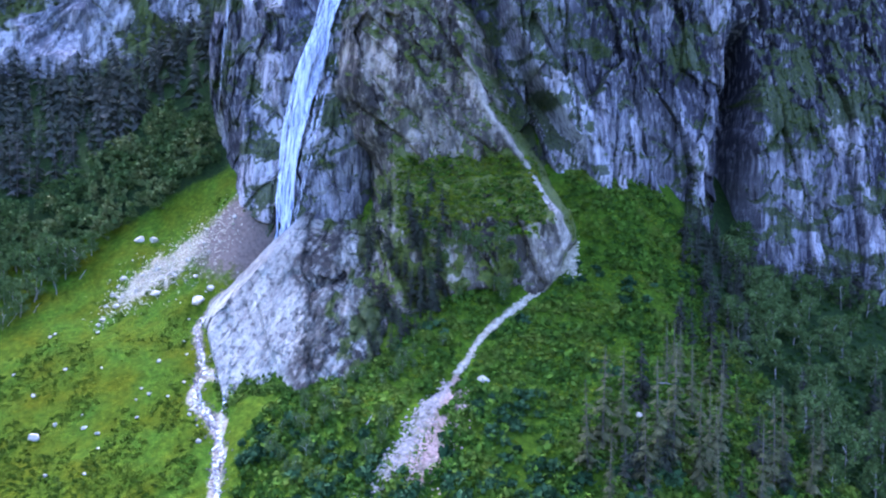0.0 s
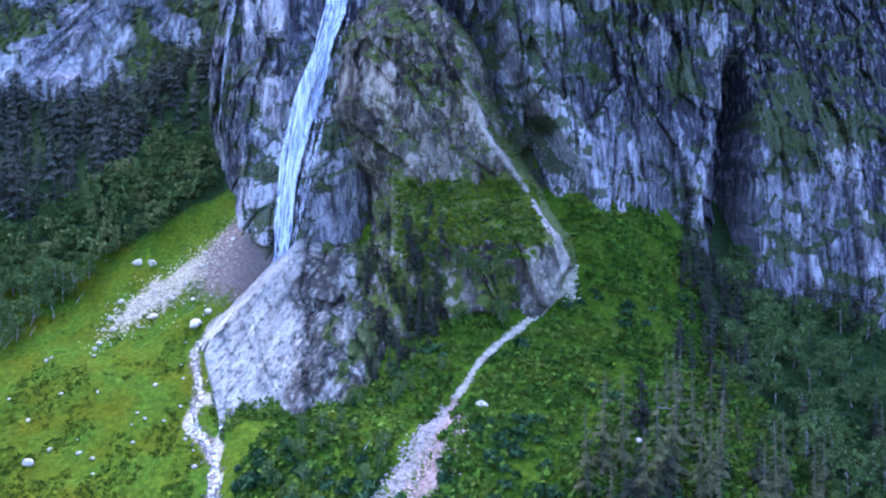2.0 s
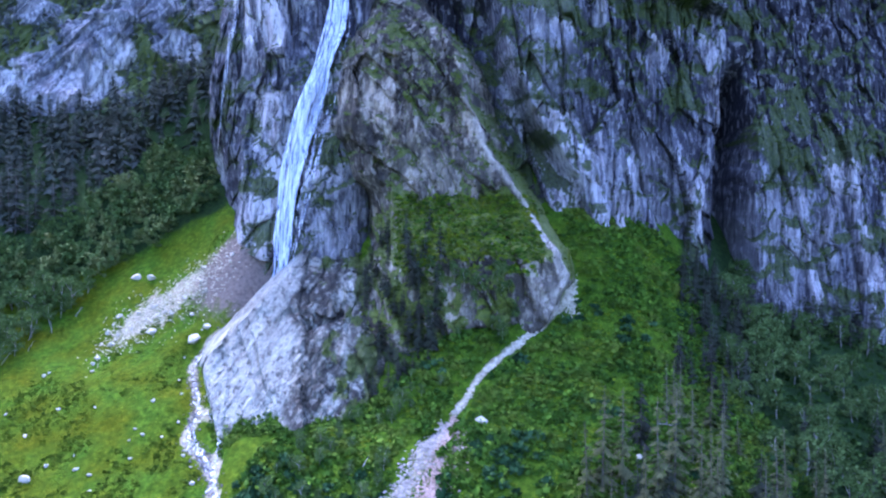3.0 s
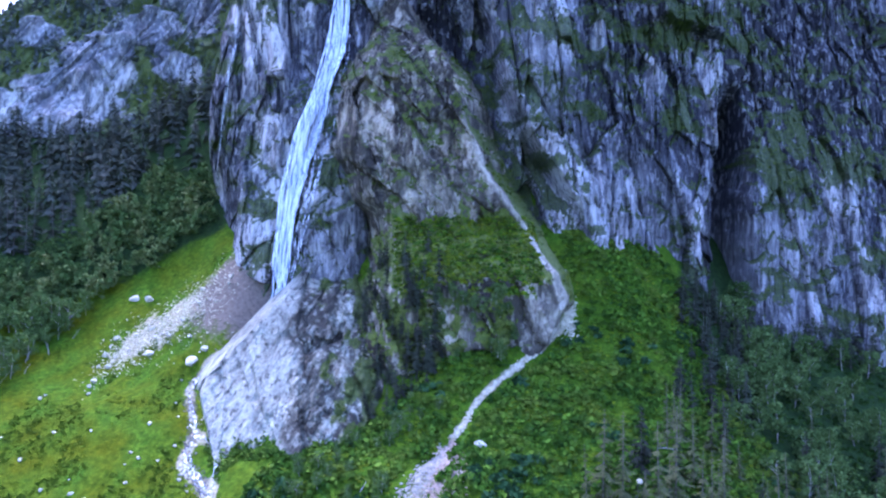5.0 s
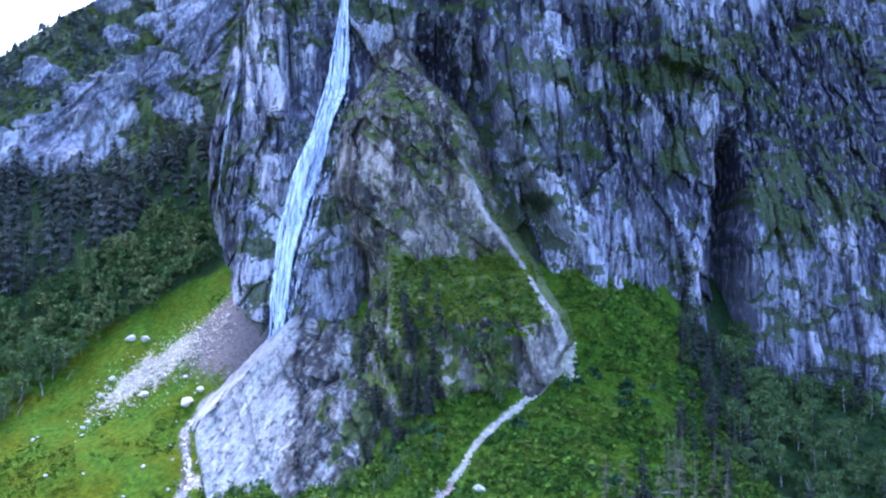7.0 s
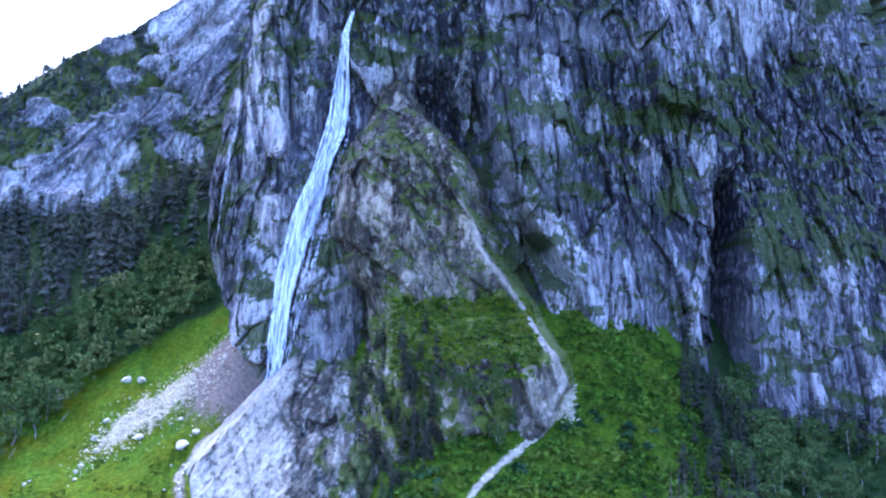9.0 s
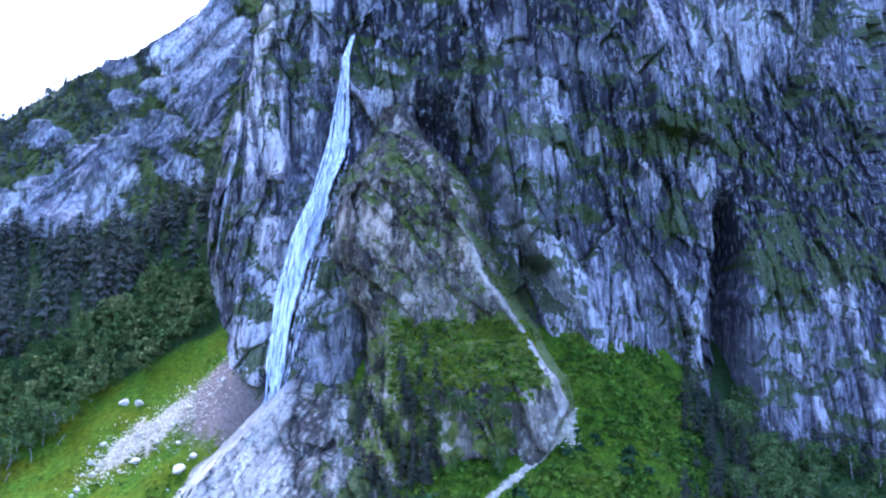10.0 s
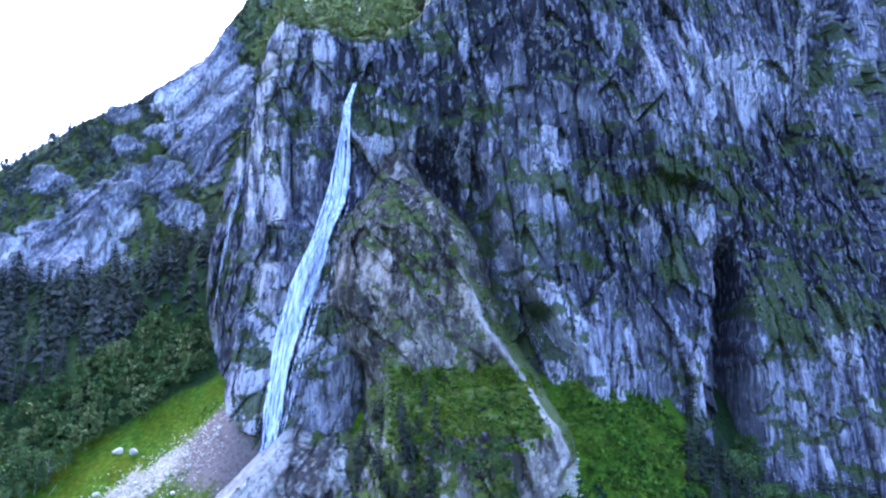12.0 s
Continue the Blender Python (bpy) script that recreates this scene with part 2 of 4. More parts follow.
# ---- materials ----
class Shade:
    """A node material under construction."""

    def __init__(self, name, rough=0.9, gloss=0.2):
        self.mat = bpy.data.materials.new(name)
        self.mat.use_nodes = True
        self.tree = self.mat.node_tree
        self.bsdf = self.tree.nodes["Principled BSDF"]
        self.bsdf.inputs["Roughness"].default_value = rough
        self.bsdf.inputs["Specular IOR Level"].default_value = gloss
        self.place = self.add("ShaderNodeTexCoord").outputs["Object"]

    def add(self, kind, **values):
        n = self.tree.nodes.new(kind)
        for key, value in values.items():
            self.put(n.inputs[key], value)
        return n

    def put(self, socket, value):
        if isinstance(value, bpy.types.NodeSocket):
            self.tree.links.new(value, socket)
        else:
            socket.default_value = value

    def at(self, scale, turn=0.0):
        place = self.place
        if turn:
            place = self.add("ShaderNodeVectorRotate", Vector=place, Angle=turn, Axis=(0, 1, 0)).outputs[0]
        m = self.add("ShaderNodeMapping", Vector=place)
        m.inputs["Scale"].default_value = scale if isinstance(scale, tuple) else (scale,) * 3
        return m.outputs["Vector"]

    def noise(self, scale, detail=6.0, rough=0.6, bend=0.0, turn=0.0):
        return self.add("ShaderNodeTexNoise", Vector=self.at(scale, turn), Scale=1.0, Detail=detail, Roughness=rough, Distortion=bend).outputs["Fac"]

    def cells(self, scale, feature="F1", out="Distance"):
        n = self.add("ShaderNodeTexVoronoi", Vector=self.at(scale), Scale=1.0)
        n.feature = feature
        return n.outputs[out]

    def chipped(self, scale):
        """A number of its own for each small broken face."""
        bent = self.add("ShaderNodeVectorMath", Vector=self.at(scale))
        self.put(bent.inputs[1], self.add("ShaderNodeTexNoise", Vector=self.at(0.9), Scale=1.0, Detail=3.0).outputs["Color"])
        n = self.add("ShaderNodeTexVoronoi", Vector=bent.outputs[0], Scale=1.0)
        return self.add("ShaderNodeSeparateColor", Color=n.outputs["Color"]).outputs[0]

    def ramp(self, fac, *stops):
        n = self.add("ShaderNodeValToRGB", Fac=fac)
        e = n.color_ramp.elements
        while len(e) < len(stops):
            e.new(0.5)
        for el, (pos, col) in zip(e, stops):
            el.position = pos
            el.color = (*col, 1) if isinstance(col, tuple) else (col, col, col, 1)
        return n.outputs["Color"]

    def mix(self, fac, a, b, blend="MIX"):
        n = self.tree.nodes.new("ShaderNodeMix")
        n.data_type, n.blend_type = "RGBA", blend
        for socket, value in zip((n.inputs[0], n.inputs[6], n.inputs[7]), (fac, a, b)):
            self.put(socket, (*value, 1) if isinstance(value, tuple) else value)
        return n.outputs[2]

    def math(self, op, a, b=0.0):
        n = self.tree.nodes.new("ShaderNodeMath")
        n.operation = op
        self.put(n.inputs[0], a), self.put(n.inputs[1], b)
        return n.outputs[0]

    def mask(self, name):
        n = self.tree.nodes.new("ShaderNodeAttribute")
        n.attribute_name = name
        return n.outputs["Fac"]

    def chance(self):
        return self.add("ShaderNodeObjectInfo").outputs["Random"]

    def island(self):
        return self.add("ShaderNodeNewGeometry").outputs["Random Per Island"]

    def done(self, colour, height=None, depth=0.3, strength=0.6):
        self.put(self.bsdf.inputs["Base Color"], colour)
        if height is not None:
            b = self.add("ShaderNodeBump", Height=height, Distance=depth, Strength=strength)
            self.put(self.bsdf.inputs["Normal"], b.outputs["Normal"])
        return self.mat


GREEN_DARK, GREEN_MID, GREEN_LIT = (0.020, 0.050, 0.005), (0.050, 0.112, 0.008), (0.112, 0.195, 0.012)


def greenery(s, lush):
    """Turf and herbs in patches; lush: how yellow-green it runs."""
    patch = s.noise(0.07, 5)
    tuft = s.noise(0.55, 6, 0.7)
    c = s.ramp(tuft, (0.30, GREEN_DARK), (0.5, GREEN_MID), (0.72, GREEN_LIT))
    return s.mix(s.ramp(patch, (0.35, 0.0), (0.65, lush)), c, s.ramp(tuft, (0.28, (0.032, 0.056, 0.003)), (0.72, (0.116, 0.130, 0.004))))


def rock_material(name, dark, mid, pale, streak=(0.42, 0.42, 0.030), lift=0.0):
    s = Shade(name, 0.75, 0.28)
    runs = s.mix(s.mask("slant"), s.noise(streak, 8, 0.62, 0.1), s.noise(tuple(1.3 * v for v in streak), 9, 0.7, 0.3, -0.56))
    blotch = s.noise(0.045, 5, 0.6)
    grain = s.noise((1.1, 1.1, 0.5), 7, 0.7)
    broad = s.noise((0.028, 0.028, 0.02), 4, 0.6)
    level = s.math("ADD", s.math("MULTIPLY", s.math("ADD", s.math("MULTIPLY", s.math("SUBTRACT", runs, 0.5), 1.5), 0.5), 0.55), s.math("ADD", s.math("MULTIPLY", s.math("ADD", blotch, grain), 0.30), s.math("MULTIPLY", s.math("ADD", s.math("MULTIPLY", s.math("SUBTRACT", broad, 0.5), 1.9), 0.5), 0.30)))
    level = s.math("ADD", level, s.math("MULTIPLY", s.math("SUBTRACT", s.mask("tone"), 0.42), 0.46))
    c = s.ramp(level, (0.55 - lift, dark), (0.69 - lift, mid), (0.82 - lift, tuple((a + b) / 2 for a, b in zip(mid, pale))), (0.96 - lift, pale))
    tint = s.noise((0.09, 0.09, 0.03), 4)
    c = s.mix(s.ramp(tint, (0.42, 0.0), (0.68, 0.65)), c, (0.40, 0.31, 0.25), "OVERLAY")
    seams = s.math("ABSOLUTE", s.math("SUBTRACT", s.noise((0.22, 0.22, 0.045), 5, 0.6, 0.6), 0.5))
    c = s.mix(s.ramp(seams, (0.0, 0.7), (0.018, 0.0)), c, tuple(0.7 * v for v in dark))
    chips = s.math("ADD", s.math("MULTIPLY", s.chipped((0.75, 0.75, 0.30)), 0.6), s.math("MULTIPLY", s.noise((1.6, 1.6, 0.6), 5, 0.75), 0.5))
    c = s.mix(s.ramp(chips, (0.34, 0.55), (0.46, 0.0)), c, tuple(0.6 * v for v in dark))
    c = s.mix(s.ramp(chips, (0.68, 0.0), (0.82, 0.4)), c, pale)
    c = s.mix(s.mask("pale"), c, s.ramp(s.math("ADD", s.math("MULTIPLY", runs, 0.55), s.math("MULTIPLY", grain, 0.45)), (0.38, tuple(0.36 * v for v in pale)), (0.49, tuple(0.72 * v for v in pale)), (0.62, tuple(min(0.7, 1.1 * v) for v in pale))))
    wet = s.noise((0.5, 0.5, 0.012), 4, 0.6)
    c = s.mix(s.ramp(wet, (0.54, 0.0), (0.66, 0.75)), c, tuple(0.5 * v for v in dark))
    green = s.ramp(s.noise(0.8, 6, 0.7), (0.3, (0.012, 0.020, 0.006)), (0.5, (0.038, 0.062, 0.010)), (0.75, (0.11, 0.14, 0.018)))
    green = s.mix(s.mask("lush"), green, s.ramp(s.noise(0.6, 6, 0.7), (0.3, (0.040, 0.065, 0.010)), (0.5, (0.115, 0.165, 0.015)), (0.75, (0.25, 0.29, 0.03))))
    veg = s.math("ADD", s.mask("veg"), s.math("MULTIPLY", s.math("SUBTRACT", s.noise(0.5, 6, 0.75), 0.5), 1.3))
    c = s.mix(s.ramp(veg, (0.42, 0.0), (0.58, 0.9)), c, green)
    relief = s.math("ADD", s.math("ADD", runs, s.math("ADD", grain, s.math("MULTIPLY", chips, 0.7))), s.math("MULTIPLY", s.ramp(seams, (0.0, 0.0), (0.05, 1.0)), 0.5))
    return s.done(c, relief, 1.0, 0.7)


M_CLIFF = rock_material("cliff_rock", (0.020, 0.021, 0.031), (0.130, 0.138, 0.172), (0.56, 0.56, 0.58))
M_BUTTRESS = rock_material("lichen_rock", (0.038, 0.034, 0.026), (0.20, 0.182, 0.138), (0.56, 0.52, 0.42), (0.28, 0.28, 0.09))
M_SLAB = rock_material("pale_slab_rock", (0.043, 0.044, 0.036), (0.195, 0.205, 0.168), (0.455, 0.475, 0.40), (0.55, 0.08, 0.08), 0.0)
# distance haze over the far crags is put into these base colours
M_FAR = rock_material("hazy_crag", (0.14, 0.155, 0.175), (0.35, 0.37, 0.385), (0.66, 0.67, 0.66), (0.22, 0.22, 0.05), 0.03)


def ground_material():
    s = Shade("hillside_turf", 0.95, 0.02)
    turf = s.mix(s.mask("lush"), greenery(s, 0.25), greenery(s, 1.0))
    stones = s.cells((0.8, 0.8, 0.8), "F1", "Color")
    gravel = s.mix(s.ramp(s.noise(0.5, 5), (0.3, 0.2), (0.7, 0.8)), (0.19, 0.165, 0.11), s.mix(0.6, stones, (0.42, 0.38, 0.28), "MIX"))
    gravel = s.mix(0.85, gravel, s.ramp(s.noise(0.9, 6, 0.75), (0.3, (0.13, 0.118, 0.070)), (0.55, (0.37, 0.345, 0.22)), (0.75, (0.64, 0.61, 0.44))))
    edge = s.math("MULTIPLY", s.math("SUBTRACT", s.noise(0.35, 6, 0.7), 0.5), 1.1)
    c = s.mix(s.ramp(s.math("ADD", s.mask("gravel"), edge), (0.40, 0.0), (0.60, 1.0)), turf, gravel)
    earth = s.ramp(s.noise(0.7, 6, 0.7), (0.3, (0.10, 0.082, 0.065)), (0.7, (0.24, 0.20, 0.16)))
    c = s.mix(s.ramp(s.math("ADD", s.mask("earth"), edge), (0.35, 0.0), (0.65, 1.0)), c, earth)
    # darker ground colour wherever the wood mask is set
    dark_floor = s.ramp(s.noise(0.6, 6, 0.7), (0.3, (0.012, 0.022, 0.010)), (0.7, (0.035, 0.07, 0.018)))
    c = s.mix(s.ramp(s.math("ADD", s.mask("wood"), edge), (0.35, 0.0), (0.65, 1.0)), c, dark_floor)
    return s.done(c, s.math("ADD", s.noise(0.5, 7, 0.7), s.noise(1.8, 4, 0.7)), 0.8, 0.8)


M_GROUND = ground_material()


def leaf_material(name, dark, lit, by_object=True):
    s = Shade(name, 0.85, 0.05)
    own = s.chance() if by_object else s.mask("clump")
    c = s.mix(s.math("ADD", s.math("MULTIPLY", s.island(), 0.4), s.math("MULTIPLY", own, 0.6)), dark, lit)
    if by_object:
        c = s.mix(s.math("MULTIPLY", s.chance(), 0.55), c, s.mix(0.5, c, (0.03, 0.07, 0.035)))
    c = s.mix(s.ramp(s.noise(0.12, 3), (0.35, 0.0), (0.7, 0.45)), c, tuple(0.55 * v for v in dark))
    c = s.mix(s.ramp(s.noise(0.06, 4, 0.6), (0.48, 0.0), (0.68, 0.55)), c, tuple(min(0.24, 1.5 * v) for v in lit))
    return s.done(c)


M_SPRUCE = leaf_material("spruce_needles", (0.022, 0.026, 0.018), (0.064, 0.068, 0.046))
M_DRY_SPRUCE = leaf_material("thin_grey_spruce", (0.044, 0.050, 0.022), (0.17, 0.175, 0.075))
# paler copy of the spruce needles, with distance haze mixed into the colour
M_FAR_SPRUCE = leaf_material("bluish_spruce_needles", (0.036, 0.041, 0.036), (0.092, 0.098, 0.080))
M_BIRCH = leaf_material("birch_leaves", (0.034, 0.072, 0.018), (0.155, 0.225, 0.060))
M_SHRUB = leaf_material("shrub_leaves", (0.013, 0.044, 0.008), (0.122, 0.235, 0.020), False)
# leaf colours lifted to carry the haze of the distance
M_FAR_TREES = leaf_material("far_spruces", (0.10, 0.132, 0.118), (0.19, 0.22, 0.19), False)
M_WILLOW = leaf_material("willow_leaves", (0.014, 0.042, 0.016), (0.060, 0.125, 0.045), False)
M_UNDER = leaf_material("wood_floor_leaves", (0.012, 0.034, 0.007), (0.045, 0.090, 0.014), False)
# light leaf copy for the rim: sunlight and haze are in the colour
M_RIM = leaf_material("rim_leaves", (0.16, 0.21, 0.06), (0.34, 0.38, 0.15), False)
M_TUSSOCK = leaf_material("tussock_leaves", (0.026, 0.062, 0.006), (0.105, 0.15, 0.009), False)
M_HERB = leaf_material("tall_herbs", (0.055, 0.12, 0.006), (0.22, 0.30, 0.012), False)
M_LEDGE = leaf_material("ledge_scrub", (0.018, 0.036, 0.008), (0.12, 0.17, 0.018), False)


def bark_material():
    s = Shade("bark", 0.9, 0.1)
    return s.done(s.ramp(s.noise((3, 3, 0.6), 6), (0.3, (0.07, 0.062, 0.055)), (0.7, (0.26, 0.24, 0.22))), s.noise((4, 4, 1), 4), 0.05)


def birch_bark_material():
    s = Shade("birch_bark", 0.8, 0.2)
    return s.done(s.ramp(s.noise((1, 1, 5), 5), (0.35, (0.10, 0.09, 0.08)), (0.55, (0.48, 0.46, 0.43))))


M_BARK, M_BIRCH_BARK = bark_material(), birch_bark_material()


def stone_material(name, dark, pale):
    s = Shade(name, 0.85, 0.2)
    c = s.ramp(s.noise(0.7, 8, 0.7), (0.3, dark), (0.62, pale))
    c = s.mix(s.math("MULTIPLY", s.island(), 0.5), c, tuple(0.6 * v for v in dark))
    return s.done(c, s.noise(1.5, 6, 0.7), 0.3, 0.7)


M_BOULDER = stone_material("boulder_stone", (0.38, 0.355, 0.27), (0.80, 0.78, 0.65))
M_SCREE = stone_material("scree_stone", (0.36, 0.34, 0.24), (0.80, 0.77, 0.58))
M_WET = stone_material("wet_creek_stone", (0.05, 0.047, 0.045), (0.22, 0.21, 0.20))
M_GREY = stone_material("grey_scree_stone", (0.20, 0.185, 0.16), (0.52, 0.48, 0.41))
M_ROSE = stone_material("rosy_scree_stone", (0.27, 0.185, 0.14), (0.62, 0.47, 0.38))


def water_material(name, cover_low, cover_high, streak):
    """White water: opaque foam threads with gaps that let the rock through."""
    s = Shade(name, 0.45, 0.4)
    n = s.noise(streak, 8, 0.65, 0.3)
    thin = s.math("SUBTRACT", s.math("ADD", n, s.math("MULTIPLY", s.noise((1.6, 1.6, 0.12), 4, 0.7), 0.35)), s.math("MULTIPLY", s.mask("edge"), 0.34))
    s.put(s.bsdf.inputs["Alpha"], s.ramp(s.math("SUBTRACT", thin, 0.13), (cover_low, 0.0), (cover_high, 1.0)))
    return s.done(s.ramp(n, (0.34, (0.38, 0.50, 0.84)), (0.58, (0.84, 0.88, 0.96))), n, 0.5, 0.5)


M_FALL = water_material("falling_water", 0.44, 0.66, (1.3, 1.3, 0.06))
M_THREAD = water_material("water_threads", 0.28, 0.50, (1.2, 1.2, 0.07))
M_TRICKLE = water_material("water_trickles", 0.44, 0.66, (1.2, 1.2, 0.15))
M_CREEK = water_material("white_water", 0.50, 0.70, (0.8, 0.8, 0.8))

# ---- building helpers ----
def mesh_object(name, verts, faces, material, masks=None, parent=None, flat=False):
    """One mesh object from arrays of corners and faces (all triangles or all quads)."""
    verts, faces = np.asarray(verts, np.float32), np.asarray(faces, np.int32)
    me = bpy.data.meshes.new(name)
    n, k = faces.shape
    me.vertices.add(len(verts))
    me.vertices.foreach_set("co", verts.ravel())
    me.loops.add(n * k)
    me.loops.foreach_set("vertex_index", faces.ravel())
    me.polygons.add(n)
    me.polygons.foreach_set("loop_start", np.arange(0, n * k, k, dtype=np.int32))
    me.polygons.foreach_set("use_smooth", np.full(n, not flat))
    me.update(calc_edges=True)
    me.validate()
    for key, values in (masks or {}).items():
        a = me.attributes.new(key, "FLOAT", "POINT")
        a.data.foreach_set("value", np.asarray(values, np.float32).ravel())
    me.materials.append(material)
    ob = new(name, me)
    if parent is not None:
        ob.parent = parent
    return ob


def grid_faces(rows, cols):
    i = np.arange(rows * cols).reshape(rows, cols)
    return np.stack([i[:-1, :-1], i[:-1, 1:], i[1:, 1:], i[1:, :-1]], -1).reshape(-1, 4)


def grid_up(p):
    """How far the surface of a grid of corners faces up (1: level), by the same winding as grid_faces."""
    n = np.cross(np.gradient(p, axis=1), np.gradient(p, axis=0))
    return n[..., 2] / (np.linalg.norm(n, axis=-1) + 1e-9)


def spaced(*runs):
    """Numbers along a line: (from, to, step) runs, each ending where the next begins."""
    return np.unique(np.concatenate([np.arange(a, b, s) for a, b, s in runs] + [np.array([runs[-1][1]])]))


# ---- ground ----
gx = spaced((-3000, -600, 300), (-600, -240, 14), (-240, 260, 1.6), (260, 600, 14), (600, 3000, 300))
gy = spaced((-3000, -300, 300), (-300, 120, 15), (120, 150, 3), (150, 345, 1.4), (345, 430, 2.0), (430, 700, 15), (700, 3000, 300))
X, Y = np.meshgrid(gx, gy)
Z = ground_z(X, Y)
SCREE = ((-120, 270), (-108, 278), (-94, 280), (-80, 279))
stray = 1.6 * fbm(X / 5, Y / 5, 0, 3, 77)
fan = np.clip(1.1 * bell(off_path(X, Y, SCREE) + 3.0 * stray + 3.0 * fbm(X / 14, Y / 14, 0, 2, 78), 5.6), 0, 1) * smooth(-128, -108, X)
gravel = np.clip(fan + 0.85 * bell(off_path(X, Y, CREEK) + 0.6 * stray, 1.3) + 0.7 * bell(off_path(X, Y, BRAID) + 0.5 * stray, 1.1)
                 + 1.1 * bell(off_path(X, Y, GULLY) + 0.5 * stray, 0.8) * smooth(200, 206, Y), 0, 1)
rose = np.maximum(bell(off_path(X, Y, ((-14, 171), (-8, 181), (0, 195))) + stray, 2.6), bell(off_path(X, Y, ((-5, 172), (1, 184), (3, 196))) + stray, 3.0))
gravel = np.maximum(gravel, 0.62 * rose)
earth = np.clip(1.2 * bell(np.hypot((X + 72) * 0.75, Y - 280), 11), 0, 1)
lush = np.clip(1.15 * (1 - smooth(-62, -46, X)) * (1 - smooth(300, 330, Y)), 0, 1)
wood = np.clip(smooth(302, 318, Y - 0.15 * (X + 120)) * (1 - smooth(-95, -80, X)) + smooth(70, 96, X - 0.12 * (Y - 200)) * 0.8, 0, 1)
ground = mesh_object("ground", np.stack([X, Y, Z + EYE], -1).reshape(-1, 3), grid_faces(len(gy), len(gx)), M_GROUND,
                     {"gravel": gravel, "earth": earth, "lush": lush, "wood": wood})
tagged(ground, "steep green alpine hillside of grass, herbs and gravel", "hillside", kind="structure")


# ---- cliffs ----
def rock_sheet(name, label, func, xs, zs, material, green, pale=None, top=None, back=0, seed=0, joint=(100, 1.0, 1.0), rise=0.42, lush=None, slant=None, fresh=None):
    """A steep rock face over a grid across and up; where top is given, the sheet turns back over a plateau there."""
    xg, s = np.meshgrid(xs, np.linspace(0, 1, len(zs)))
    zg = np.interp(s, np.linspace(0, 1, len(zs)), zs)
    if top is not None:
        zg = zs[0] + s * (top(xg) - zs[0])
    yg = func(xg, zg)
    for k in range(back):
        step = 2.0 + 1.4 * k
        xg = np.vstack([xg, xg[-1]])
        yg = np.vstack([yg, yg[-1] + step])
        zg = np.vstack([zg, zg[-1] + step * rise + 1.6 * fbm(xg[-1] / 9, yg[-1] / 9, 0, 3, seed + 5)])
    p = np.stack([xg, yg, zg], -1)
    up = grid_up(p)
    veg = green(xg, zg, up)
    lean = slant(xg, zg) if slant else 0 * xg
    ob = mesh_object(name, (p + (0, 0, EYE)).reshape(-1, 3), grid_faces(*xg.shape), material,
                     {"veg": np.clip(veg, 0, 1), "pale": np.clip(pale(xg, zg), 0, 1) if pale else 0 * xg, "slant": lean, "tone": tone(xg - 0.38 * (zg - 30) * (lean > 0.5), zg * joint[2], *joint[:2]) + (fresh(xg, zg) if fresh else 0), "lush": np.clip(lush(xg, zg), 0, 1) if lush else 0 * xg}, flat=True)
    tagged(ob, label, "cliff", kind="structure")
    return p, veg


def cliff_green(x, z, up):
    g = smooth(0.10, 0.55, up + 0.25 * fbm(x / 12, z / 12, 0, 3, 205)) * 0.9
    g = g + 0.75 * bell(x - 172, 26) * bell(z - 58 + 0.1 * (x - 172), 15) * (0.75 + 1.1 * fbm(x / 6, z / 5, 0, 4, 208))    # scrub above the block
    g = g + 0.5 * bell(x - 34 + 0.45 * (z - 40), 9) * bell(z - 45, 30)              # gully
    g = g + 0.55 * bell(x - 95, 40) * bell(z - 92, 9) + 0.5 * bell(x - 92, 9) * bell(z - 58, 8)
    g = g - 1.6 * bell(x - 121 - 0.085 * z, 6) * (1 - smooth(66, 84, z)) - 0.5 * bell(x - 40, 6) * bell(z - 25, 12)
    g = g + 0.35 * bell(x + 88, 9) * smooth(20, 60, z) + 0.5 * (1 - smooth(-112, -98, x))
    g = g + smooth(-3, 2, z - np.interp(x, TOP_X, TOP_Z)) * (0.25 + 0.75 * smooth(-84, -74, x))
    return g + 1.0 * fbm(x / 21, (z + 0.2 * x) / 8, 0, 4, 206) + 0.03 + 0.5 * fbm(x / 60, z / 40, 0, 2, 209) + 0.45 * fbm(x / 6, z / 4, 0, 3, 210)


def cliff_pale(x, z):
    g = 1.7 * bell(x - 147 + 0.1 * (z - 160), 3.6) * smooth(138, 146, z) * (1 - smooth(176, 184, z))
    g = g + 0.6 * bell(x - 52, 3) * bell(z - 20, 8) + 0.5 * bell(x - 60, 9) * bell(z - 128, 5) + 0.55 * bell(x - 30, 4) * bell(z - 135, 7)
    g = g + 0.55 * bell(x - 152, 20) * bell(z + 2, 24) + 0.4 * bell(x - 76, 18) * bell(z - 22, 16) + 0.75 * bell(x + 41, 9) * bell(z - 10, 24) + 0.5 * bell(x - 38, 9) * bell(z - 75, 26)
    return g * (0.8 + 1.0 * fbm(x / 4, z / 9, 0, 4, 31))


